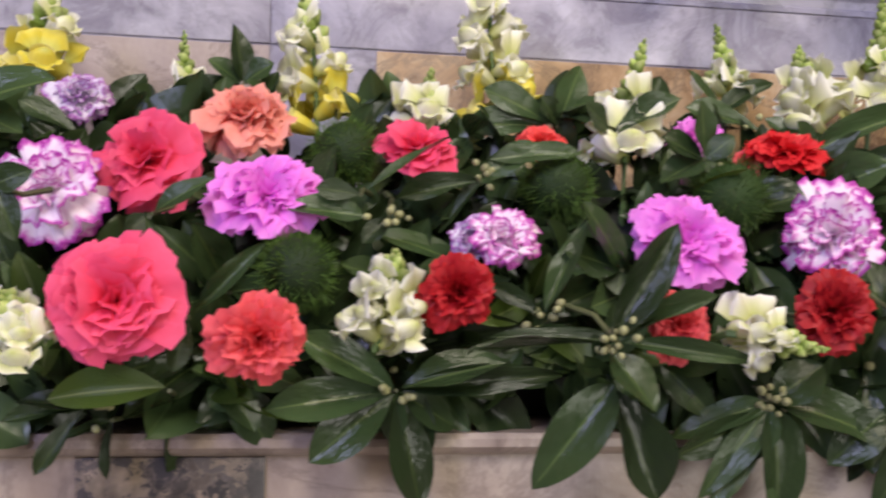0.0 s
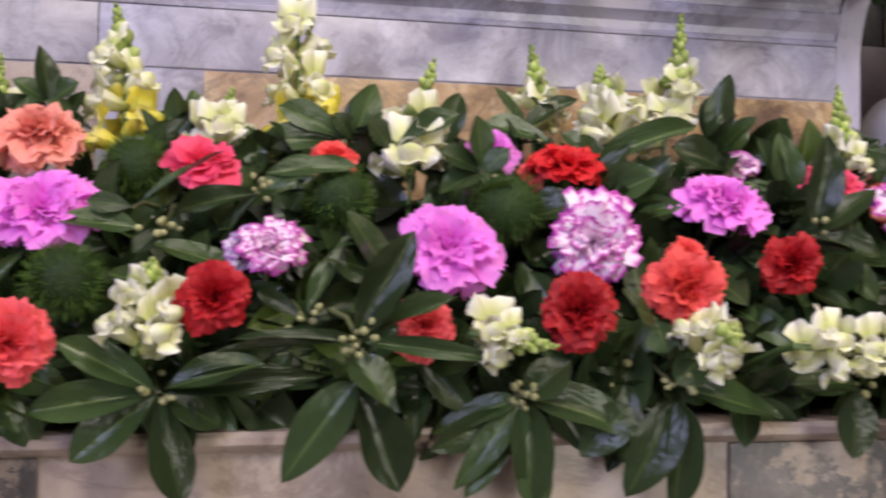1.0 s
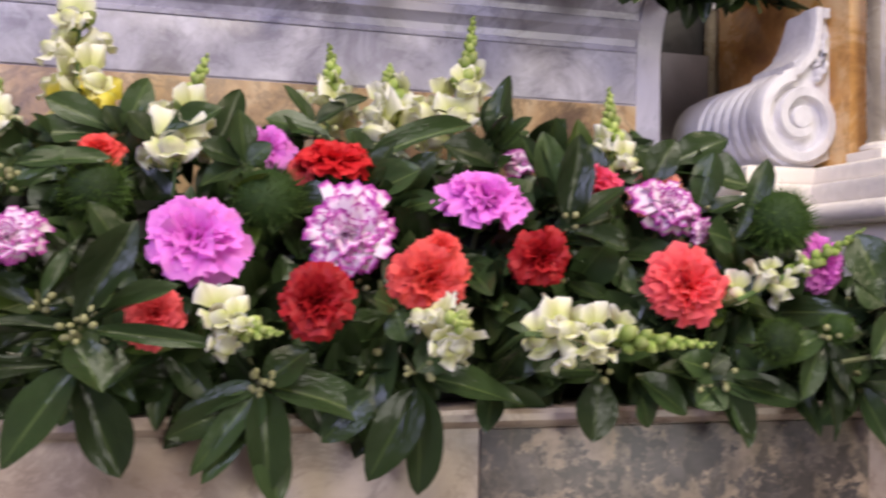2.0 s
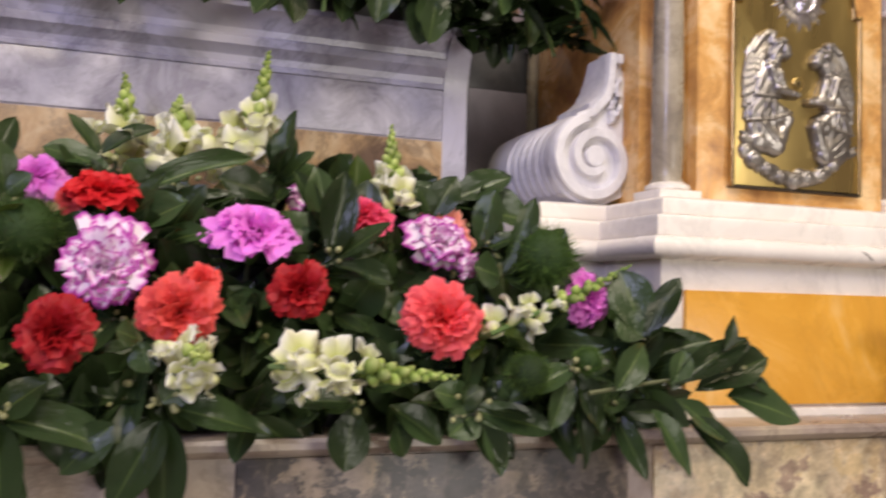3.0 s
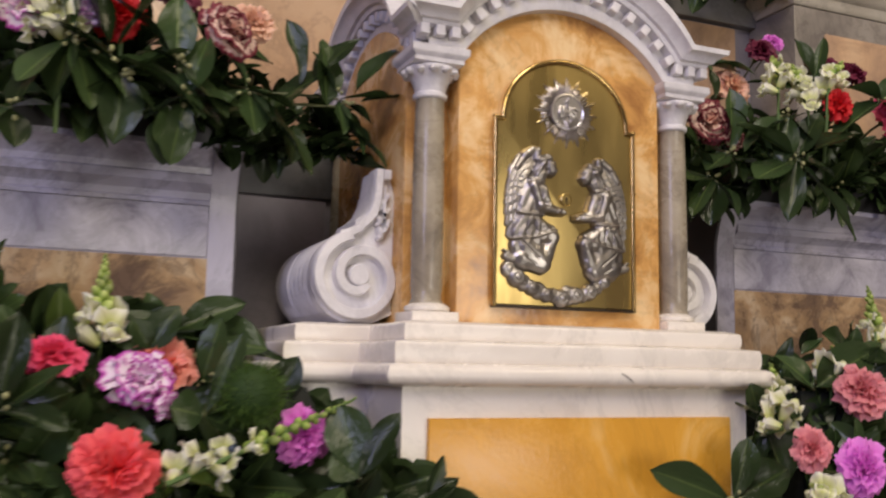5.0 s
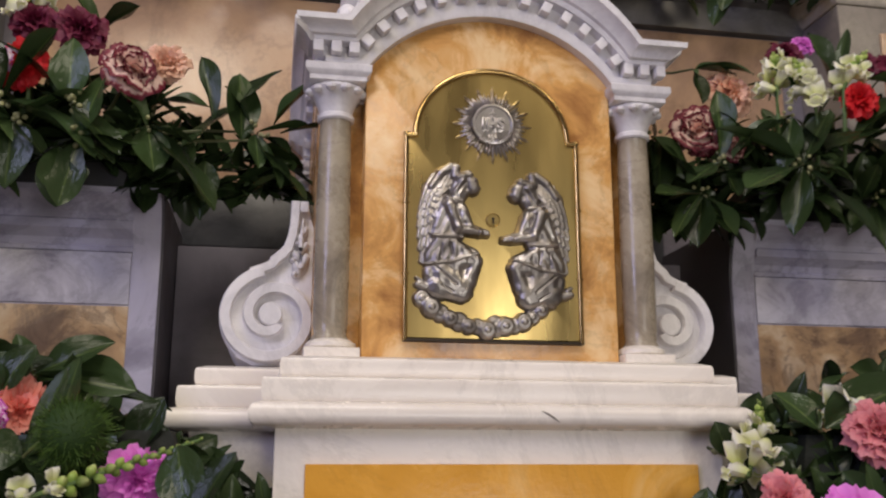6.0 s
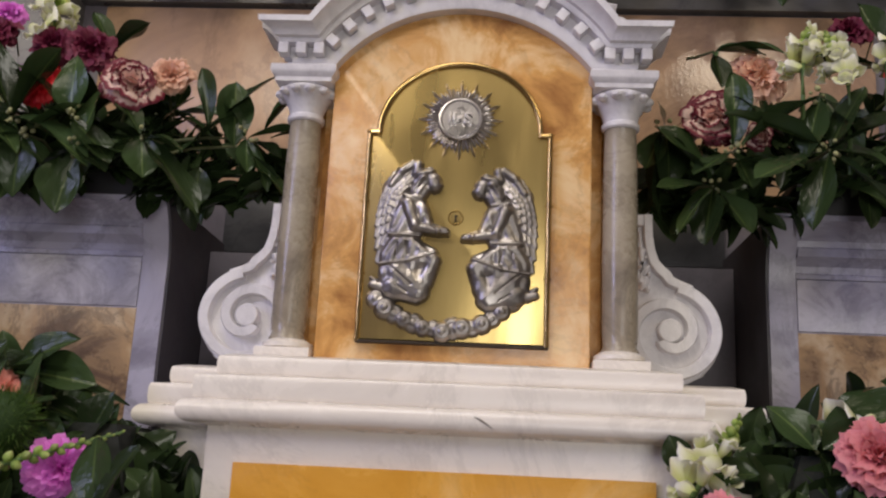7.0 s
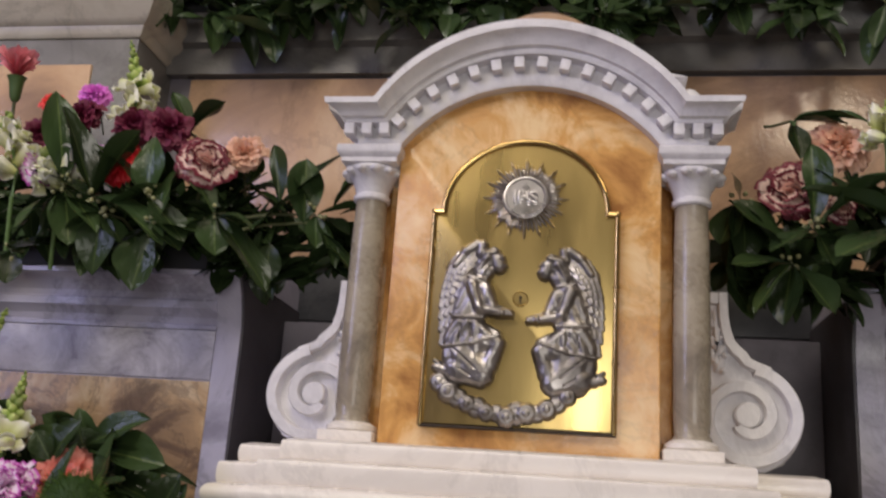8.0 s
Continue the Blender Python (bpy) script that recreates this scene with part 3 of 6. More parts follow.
# pedestal and moulded ledge under the tabernacle
def pedestal():
    t = thing("tabernacle_pedestal", (CX, 0.748, 1.275), "white marble pedestal with a yellow marble panel", "pedestal")
    outline = [(-0.315, 0.45), (-0.315, 0.122), (-0.226, 0.122), (-0.226, 0.0), (0.226, 0.0), (0.226, 0.122), (0.315, 0.122), (0.315, 0.45)]
    part("body", stacked(outline, [(0.006, 0.0), (0.006, 0.008), (0.0, 0.011), (0.0, 0.172)]), WHITE_MARBLE, t)

    def half_round(d0, d1, z0, z1):
        return [(d0 + (d1 - d0) * math.sin(math.pi * i / 8), z0 + (z1 - z0) * (1 - math.cos(math.pi * i / 8)) / 2) for i in range(9)]
    layers = [(0.0, 0.172), (0.004, 0.1725)] + half_round(0.015, 0.026, 0.174, 0.1965) + half_round(0.0125, 0.0145, 0.197, 0.2195) + [(-0.003, 0.2215)] + half_round(-0.004, -0.002, 0.222, 0.240) + [(-0.014, 0.243)]
    part("ledge", stacked(outline, layers), WHITE_MARBLE, t, "white marble ledge of three rounded mouldings")
    part("vein", tube([(0.029, -0.0250, 0.1895), (0.035, -0.0258, 0.1865), (0.040, -0.0259, 0.1835), (0.0465, -0.0252, 0.179)], [0.0004, 0.0012, 0.0010, 0.0003], 6), PIER, t, "short dark vein in the lower moulding")
    part("panel", box(-0.197, 0.197, -0.006, 0.004, 0.013, 0.139, 0.001), YELLOW, t, "ochre yellow marble panel")
    return t


pedestal()


def volute(side):
    """A scroll bracket: a rolled console with a spiral on its face and ribs along its back."""
    t = thing("scroll_bracket", (CX + side * 0.234, 0.886, 1.518), "carved white marble scroll bracket beside the tabernacle", "bracket", "scroll brackets")
    cz, r = 0.056, 0.058
    outline = [(side * 0.040, 0.012)] + [(side * r * math.cos(radians(d)), cz + r * math.sin(radians(d))) for d in range(-50, 71, 10)]
    neck = [(0.011, 0.1155), (0.0055, 0.119), (0.0045, 0.126), (-0.003, 0.131), (-0.010, 0.138), (-0.0145, 0.150), (-0.0165, 0.164), (-0.0172, 0.190)]
    outline += [(side * x, z) for x, z in neck + [(-0.036, 0.190), (-0.044, 0.160), (-0.044, 0.012), (-0.02, 0.0015), (0.02, 0.0015)]]
    c = Vector((-side * 0.01, cz))
    layers = [(0.97, 0.004), (1.0, 0.006), (1.0, 0.020), (0.99, 0.022)]
    for i in range(5):
        for f in (0.0, 0.12, 0.3, 0.5, 0.7, 0.88):
            layers.append((0.895 + 0.08 * math.sin(math.pi * f) ** 0.6, 0.024 + 0.021 * (i + f)))
    layers += [(0.895, 0.129), (0.98, 0.133), (0.98, 0.2)]
    bm = bmesh.new()
    rings = []
    for s, y in layers:
        ring = []
        for x, z in outline:
            p = c + (Vector((x, z)) - c) * (s if z < 0.112 else max(s, 0.985))
            if z < 0.02:
                p.y = z
            if y > 0.05:
                sink = 0.075 * min(1.0, (y - 0.05) / 0.045) ** 0.8
                p.y = min(p.y, max(0.116, 0.190 - sink) - max(0.0, -side * x - 0.012) * 0.3)
            ring.append(bm.verts.new((p.x, y, p.y)))
        rings.append(ring)
    for a, b in zip(rings, rings[1:]):
        for i in range(len(a)):
            j = (i + 1) % len(a)
            bm.faces.new((a[i], a[j], b[j], b[i]))
    bm.faces.new(rings[0])
    bm.faces.new(rings[-1][::-1])
    part("roll", bm, CARVED_MARBLE, t)

    def raised(path, widths, top=-0.0085, foot=0.006):
        """A flat band with softened edges along a line of (x, z) on the bracket's face."""
        bm = bmesh.new()
        rows = []
        for i, (x, z) in enumerate(path):
            p, q = path[max(i - 1, 0)], path[min(i + 1, len(path) - 1)]
            d = Vector((q[0] - p[0], q[1] - p[1])).normalized()
            nn = Vector((-d.y, d.x)) * widths[i]
            rows.append([bm.verts.new((x + nn.x * k, y, z + nn.y * k)) for k, y in ((-1.08, foot), (-1, top + 0.0015), (-0.82, top), (0.82, top), (1, top + 0.0015), (1.08, foot))])
        for p, q in zip(rows, rows[1:]):
            for k in range(5):
                bm.faces.new((p[k], p[k + 1], q[k + 1], q[k]))
        bm.faces.new(rows[0])
        bm.faces.new(rows[-1][::-1])
        return bm
    spiral, width = [], []
    for i in range(90):
        deg = 78 - 570 * i / 89
        rad = 0.0512 - 0.0258 * max(0.0, -deg) / 360 - 0.004 * max(0.0, -deg - 360) / 130
        spiral.append((side * rad * math.cos(radians(deg)), cz + rad * math.sin(radians(deg))))
        width.append(0.0064 - 0.0006 * i / 89)
    bm = raised(spiral, width)
    eye = turned([(0.0138, -0.012), (0.0132, 0.0078), (0.0118, 0.0092), (0.002, 0.0094)], 28)
    bmesh.ops.transform(eye, matrix=Matrix.Translation((side * 0.0015, 0, cz + 0.002)) @ Matrix.Rotation(radians(90), 4, "X"), verts=eye.verts[:])
    tmp = bpy.data.meshes.new("eye")
    eye.to_mesh(tmp)
    eye.free()
    bm.from_mesh(tmp)
    bpy.data.meshes.remove(tmp)
    part("spiral", bm, CARVED_MARBLE, t, "raised spiral band ending in a round eye")
    edge = [(side * x, z) for x, z in ((0.026, 0.1065), (0.012, 0.110), (0.002, 0.1145), (-0.002, 0.121), (-0.009, 0.127), (-0.0155, 0.135), (-0.0195, 0.149), (-0.0215, 0.164), (-0.0222, 0.1895))]
    part("neck_frame", raised(edge, [0.0035, 0.0050, 0.0055, 0.0058, 0.0058, 0.0055, 0.0052, 0.0050, 0.0050], -0.007), CARVED_MARBLE, t, "raised border along the bracket's neck")
    part("neck_cap", box(*sorted((side * -0.0365, side * -0.0272)), -0.007, 0.006, 0.177, 0.1895, 0.0012), CARVED_MARBLE, t)
    leaf = bmesh.new()
    for k, (x, z, rr, tilt) in enumerate(((-0.026, 0.112, 0.0075, 20), (-0.034, 0.121, 0.0070, -15), (-0.024, 0.127, 0.0062, 35), (-0.033, 0.136, 0.0062, -25), (-0.028, 0.146, 0.0055, 15), (-0.034, 0.156, 0.0045, -10))):
        turn = Matrix.Rotation(radians(side * tilt), 3, "Y").to_quaternion()
        ball(leaf, (side * x, 0.003, z), (rr * 0.72, 0.0085, rr * 1.35), turn, 12, 8)
        ball(leaf, (side * (x + 0.003), 0.0, z - rr), (rr * 0.5, 0.0075, rr * 0.5), None, 10, 7)
    tube([(side * -0.030, -0.004, 0.112), (side * -0.029, -0.006, 0.135), (side * -0.031, -0.002, 0.170)], [0.0030, 0.0024, 0.0012], 8, leaf)
    part("acanthus", leaf, CARVED_MARBLE, t, "carved acanthus leaf in the recess of the neck")
    return t


volute(-1)
volute(1)


# ---- the brass door with silver reliefs ----
def relief(shapes, x0, x1, z0, z1, step, flip=1):
    """A cast relief: the soft union of tapered strokes (x, z, r, x, z, r, height, folds), raised from a plane and cut at its outline."""
    xs, zs = np.arange(x0, x1, step), np.arange(z0, z1, step)
    gx, gz = np.meshgrid(xs, zs)
    high = np.zeros_like(gx)
    for ax, az, ar, bx, bz, br, h, folds in shapes:
        dx, dz = bx - ax, bz - az
        n2 = max(dx * dx + dz * dz, 1e-9)
        f = np.clip(((gx - ax) * dx + (gz - az) * dz) / n2, 0, 1)
        r = ar + (br - ar) * f
        d = np.hypot(gx - ax - f * dx, gz - az - f * dz) / r
        if h < 0:  # a crease cut into what stands there
            high = np.where(high > 0, np.maximum(high + h * np.clip(1 - d * d, 0, 1), 0.0012), 0)
            continue
        if folds < 0:  # a flat feather that rises towards its rounded tip, with a groove along its quill
            wide = np.abs((gx - ax) * -dz + (gz - az) * dx) / math.sqrt(n2) / r
            dome = np.where(d < 1, h * (0.72 + 0.28 * f) * (1 - d ** 6 * 0.4) * (1 - 0.10 * np.exp(-(wide * 5) ** 2)), 0)
            high = np.maximum(high, dome)
            continue
        dome = h * np.sqrt(np.clip(1 - d * d, 0, 1)) ** 0.8
        across = ((gx - ax) * -dz + (gz - az) * dx) / math.sqrt(n2) if n2 > 1e-8 else np.hypot(gx - ax, gz - az)
        dome = np.where(dome > 0, dome * (1 + 0.07 * np.sin(across * folds + 4 * f) * (1 if folds else 0)), 0)
        high = (high ** 6 + dome ** 6) ** (1 / 6)
    for _ in range(1):
        soft = np.pad(high, 1)
        soft = sum(soft[j:j + high.shape[0], i:i + high.shape[1]] for j in range(3) for i in range(3)) / 9
        high = np.where(high > 0, 0.5 * high + 0.5 * soft, 0)
    bm = bmesh.new()
    keep = high > 0.0004
    near = keep.copy()
    near[1:] |= keep[:-1]
    near[:-1] |= keep[1:]
    near[:, 1:] |= keep[:, :-1]
    near[:, :-1] |= keep[:, 1:]
    made = {}
    for j, i in zip(*np.nonzero(near)):
        made[j, i] = bm.verts.new((flip * gx[j, i], -high[j, i], gz[j, i]))
    for (j, i), v in made.items():
        q = [made.get(k) for k in ((j, i), (j, i + 1), (j + 1, i + 1), (j + 1, i))]
        if all(q):
            bm.faces.new(q)
    return bm


def angel_strokes():
    feather = []
    for row, (n, inset, long, wide) in enumerate(((13, 0.0, 0.018, 0.0040), (12, 0.22, 0.014, 0.0038), (10, 0.42, 0.012, 0.0036), (7, 0.62, 0.010, 0.0032))):
        for k in range(n):
            f = (k + 0.5 * (row % 2)) / n
            g = 1 - f
            x = g * g * -0.046 + 2 * g * f * -0.094 + f * f * -0.077
            z = g * g * 0.190 + 2 * g * f * 0.182 + f * f * 0.088
            x, z = x + (-0.056 - x) * inset, z + (0.136 - z) * inset * 0.75
            feather.append((x + 0.003, z, wide, x - 0.003 * (1 - f), z - long * (0.6 + 0.6 * f), wide * 0.85, 0.0048 + 0.0012 * row, -1))
    return [
        (-0.052, 0.176, 0.011, -0.066, 0.160, 0.014, 0.004, 0), (-0.066, 0.160, 0.014, -0.070, 0.100, 0.009, 0.004, 0), (-0.072, 0.100, 0.007, -0.073, 0.078, 0.005, 0.004, 0),
        *feather,
        (-0.042, 0.187, 0.0055, -0.044, 0.177, 0.0055, 0.0095, 0), (-0.048, 0.188, 0.0055, -0.059, 0.180, 0.0055, 0.0085, 0), (-0.059, 0.180, 0.0050, -0.070, 0.164, 0.0040, 0.0075, 0),
        # neck, head, hair
        (-0.034, 0.158, 0.0065, -0.042, 0.149, 0.0085, 0.0105, 0), (-0.0260, 0.1695, 0.0098, -0.0240, 0.1640, 0.0088, 0.0128, 0), (-0.0165, 0.1655, 0.0016, -0.0163, 0.1635, 0.0018, 0.0085, 0),
        (-0.0290, 0.1785, 0.0064, -0.0370, 0.1740, 0.0088, 0.0132, 900), (-0.0375, 0.1720, 0.0088, -0.0420, 0.1580, 0.0085, 0.0122, 900), (-0.0310, 0.1750, 0.0009, -0.0300, 0.1620, 0.0009, -0.0022, 0), (-0.0215, 0.1700, 0.0011, -0.0175, 0.1680, 0.0010, -0.0012, 0),
        # torso with a round collar and a belt
        (-0.048, 0.1390, 0.0180, -0.054, 0.109, 0.0165, 0.0120, 500), (-0.060, 0.134, 0.0080, -0.065, 0.110, 0.0060, 0.0085, 700), (-0.036, 0.135, 0.0090, -0.040, 0.113, 0.0085, 0.0112, 700),
        (-0.055, 0.1515, 0.0022, -0.036, 0.1480, 0.0022, 0.0128, 0), (-0.069, 0.1085, 0.0020, -0.036, 0.1075, 0.0020, 0.0135, 0), (-0.069, 0.1050, 0.0012, -0.036, 0.1040, 0.0012, -0.0030, 0),
        # the tunic below the belt, in pleats, with its hem
        (-0.056, 0.102, 0.0160, -0.060, 0.086, 0.0185, 0.0120, 600), (-0.046, 0.101, 0.0120, -0.042, 0.087, 0.0170, 0.0125, 600), (-0.040, 0.096, 0.0095, -0.024, 0.089, 0.0085, 0.0128, 500),
        (-0.077, 0.0770, 0.0020, -0.048, 0.0805, 0.0022, 0.0132, 0), (-0.048, 0.0805, 0.0022, -0.019, 0.0905, 0.0020, 0.0140, 0),
        (-0.050, 0.101, 0.0010, -0.047, 0.087, 0.0014, -0.0020, 0), (-0.059, 0.099, 0.0010, -0.060, 0.086, 0.0014, -0.0018, 0),
        # raised knee and shin, kneeling leg under drapery, trailing foot
        (-0.036, 0.082, 0.0100, -0.0215, 0.0825, 0.0092, 0.0128, 0), (-0.0215, 0.0825, 0.0092, -0.0285, 0.0600, 0.0090, 0.0118, 300), (-0.0270, 0.0600, 0.0080, -0.0310, 0.0520, 0.0080, 0.0100, 0),
        (-0.064, 0.070, 0.0150, -0.058, 0.056, 0.0170, 0.0105, 400), (-0.047, 0.073, 0.0140, -0.036, 0.062, 0.0130, 0.0112, 300), (-0.058, 0.070, 0.0115, -0.0345, 0.0500, 0.0120, 0.0128, 0), (-0.0640, 0.0540, 0.0115, -0.0370, 0.0460, 0.0100, 0.0110, 450),
        (-0.068, 0.0770, 0.0011, -0.0430, 0.0560, 0.0014, -0.0022, 0), (-0.058, 0.0550, 0.0012, -0.0470, 0.0480, 0.0012, -0.0018, 0),
        (-0.076, 0.0540, 0.0060, -0.0840, 0.0560, 0.0045, 0.0080, 0), (-0.0800, 0.0600, 0.0030, -0.0850, 0.0630, 0.0025, 0.0070, 0),
        # far arm, then the near arm and the joined hands
        (-0.036, 0.140, 0.0075, -0.028, 0.120, 0.0060, 0.0125, 0), (-0.028, 0.1195, 0.0055, -0.009, 0.1150, 0.0036, 0.0120, 0),
        (-0.0505, 0.1430, 0.0082, -0.0420, 0.1185, 0.0066, 0.0168, 0), (-0.0420, 0.1175, 0.0064, -0.0180, 0.1130, 0.0046, 0.0160, 0), (-0.0180, 0.1130, 0.0046, -0.0075, 0.1115, 0.0026, 0.0145, 0), (-0.0150, 0.1160, 0.0022, -0.0085, 0.1140, 0.0016, 0.0140, 0),
        (-0.0440, 0.1425, 0.0009, -0.0365, 0.1210, 0.0009, -0.0030, 0), (-0.0200, 0.1160, 0.0008, -0.0205, 0.1095, 0.0008, -0.0020, 0),
    ]


def cloud_strokes():
    rnd = random.Random(11)
    made = []
    for i in range(15):
        f = i / 14
        x, z = -0.079 + 0.140 * f, 0.040 - 0.030 * math.sin(math.pi * f) ** 0.8
        r = rnd.uniform(0.009, 0.0125)
        dz = z + rnd.uniform(-0.001, 0.003)
        made.append((x, dz, r, x, dz, r, 0.008 + 0.003 * (i % 2), 1100))
    return made


def door():
    t = thing("tabernacle_door", (CX, 0.805, 1.543), "polished brass tabernacle door with silver relief figures", "door")
    outline = [(-0.096, 0.0), (0.096, 0.0), (0.096, 0.221), (0.0865, 0.221), (0.0865, 0.225)] + [(0.0865 * math.cos(radians(d)), 0.225 + 0.079 * math.sin(radians(d))) for d in range(6, 180, 6)] + [(-0.0865, 0.225), (-0.0865, 0.221), (-0.096, 0.221)]
    part("plate", prism(outline, -0.008, 0.001, 0.0008), BRASS, t)
    arch = [(0.0865 * math.cos(radians(d)), -0.0085, 0.225 + 0.079 * math.sin(radians(d))) for d in range(0, 181, 6)]
    part("arch_rim", tube([(0.0865, -0.0085, 0.221)] + arch + [(-0.0865, -0.0085, 0.221)], 0.0034, 12), RIM_BRASS, t, "raised brass arch rim")
    for s in (-1, 1):
        rod = tube([(s * 0.0965, -0.008, -0.003), (s * 0.0965, -0.008, 0.223)], 0.0030, 10)
        ball(rod, (s * 0.0965, -0.008, 0.2245), (0.0042, 0.0042, 0.003))
        tube([(s * 0.0955, -0.009, 0.223), (s * 0.0865, -0.009, 0.223)], 0.003, 8, rod)
        for z in (0.068, 0.146):
            tube([(s * 0.0965, -0.008, z - 0.001), (s * 0.0965, -0.008, z + 0.001)], 0.0042, 10, rod)
        part("hinge_rod", rod, RIM_BRASS, t)
    part("bottom_edge", box(-0.098, 0.099, -0.0105, 0.0, -0.004, -0.001, 0.0008), DARK_METAL, t, "dark lower edge of the door")
    key = turned([(0.0082, 0.0), (0.0082, 0.002), (0.0070, 0.003), (0.0066, 0.0022), (0.002, 0.0022)], 24)
    k = part("escutcheon", key, BRASS, t, "round brass keyhole plate")
    k.matrix_basis = pose(-0.0005, -0.0075, 0.1305, 90)
    hole = ball(bmesh.new(), (0, 0, 0.0015), (0.0017, 0.0012, 0.0017))
    box(-0.0008, 0.0008, -0.0012, 0.0012, -0.0042, 0.001, bm=hole)
    h = part("keyhole", hole, DARK_METAL, k, "dark keyhole")
    h.matrix_basis = pose(0, 0, 0.0024, -90)
    a = part("relief_figure", relief(angel_strokes(), -0.105, 0.002, 0.026, 0.203, 0.0007), SILVER, t, "kneeling silver relief figure with folded wings", angle=180)
    a.location = (0.0, -0.0078, 0.0)
    b = part("relief_figure", relief(angel_strokes(), -0.105, 0.002, 0.026, 0.203, 0.0007, -1), SILVER, t, "kneeling silver relief figure with folded wings", angle=180)
    b.location = (0.0005, -0.0078, -0.006)
    c = part("cloud_relief", relief(cloud_strokes(), -0.098, 0.08, -0.008, 0.06, 0.0008), SILVER, t, "silver relief of curling clouds", angle=180)
    c.location = (0.0, -0.0076, 0.0)
    # sun with many rays
    star = bmesh.new()
    n = 48
    for i in range(n):
        a = 2 * math.pi * i / n
        r = (0.0428, 0.0345, 0.0365)[i % 3]
        d, q = Vector((math.cos(a), 0, math.sin(a))), Vector((-math.sin(a), 0, math.cos(a)))
        up = Vector((0, -1, 0))
        vs = [star.verts.new(p) for p in (d * 0.018 + q * 0.0010, d * 0.018 - q * 0.0010, d * (r - 0.005) - q * 0.0019, d * r, d * (r - 0.005) + q * 0.0019, d * 0.018 + up * 0.0050, d * (r - 0.006) + up * 0.0046)]
        for f in ((0, 5, 6, 4), (5, 1, 2, 6), (6, 2, 3), (4, 6, 3), (0, 4, 3, 2, 1), (0, 1, 5)):
            star.faces.new([vs[k] for k in f])
    s = part("sunburst", star, BRIGHT_SILVER, t, "silver sunburst with pointed rays", False)
    s.location = (0.0, -0.0085, 0.240)
    s.scale = (1.08, 1.0, 1.08)
    disc = turned([(0.0215, 0.0), (0.0225, 0.003), (0.0215, 0.0048), (0.0200, 0.0050), (0.0185, 0.0036), (0.002, 0.0034)], 40)
    o = part("medallion", disc, BRIGHT_SILVER, s, "round silver medallion")
    o.matrix_basis = pose(0, 0, 0, 90)
    text = bpy.data.curves.new("letters", "FONT")
    text.body, text.size, text.extrude, text.bevel_depth = "IHS", 0.0165, 0.0018, 0.0009
    text.align_x, text.align_y = "CENTER", "CENTER"
    tmp = new("letters", text)
    me = bpy.data.meshes.new_from_object(tmp.evaluated_get(bpy.context.evaluated_depsgraph_get()))
    bpy.data.objects.remove(tmp)
    me.materials.clear()
    me.materials.append(BRIGHT_SILVER)
    w = part("letters", me, SILVER, s, "raised letters IHS under a small cross")
    w.matrix_basis = pose(0, -0.0045, -0.001, 90)
    cross = box(-0.0006, 0.0006, -0.0062, -0.004, 0.005, 0.016)
    box(-0.0032, 0.0032, -0.0062, -0.004, 0.0105, 0.0118, bm=cross)
    for i in range(3):
        box(-0.0006 + (i - 1) * 0.003, 0.0006 + (i - 1) * 0.003, -0.0062, -0.004, -0.0165 + abs(i - 1) * 0.003, -0.009, bm=cross)
    part("cross", cross, BRIGHT_SILVER, s, "small raised cross")
    return t


door()


# ---- plants ----
def grid_patch(bm, uvl, f, nu, nv):
    """A patch of nu by nv faces from f(u, v), with u, v as its UV."""
    vs = [[bm.verts.new(f(i / nu, j / nv)) for i in range(nu + 1)] for j in range(nv + 1)]
    for j in range(nv):
        for i in range(nu):
            q = bm.faces.new((vs[j][i], vs[j][i + 1], vs[j + 1][i + 1], vs[j + 1][i]))
            for lp, (a, b) in zip(q.loops, ((i, j), (i + 1, j), (i + 1, j + 1), (i, j + 1))):
                lp[uvl].uv = (a / nu, b / nv)


def plain_mesh(name, bm, material):
    me = bpy.data.meshes.new(name)
    bm.to_mesh(me)
    bm.free()
    me.materials.append(material)
    for p in me.polygons:
        p.use_smooth = True
    return me


BLOOMS = {}


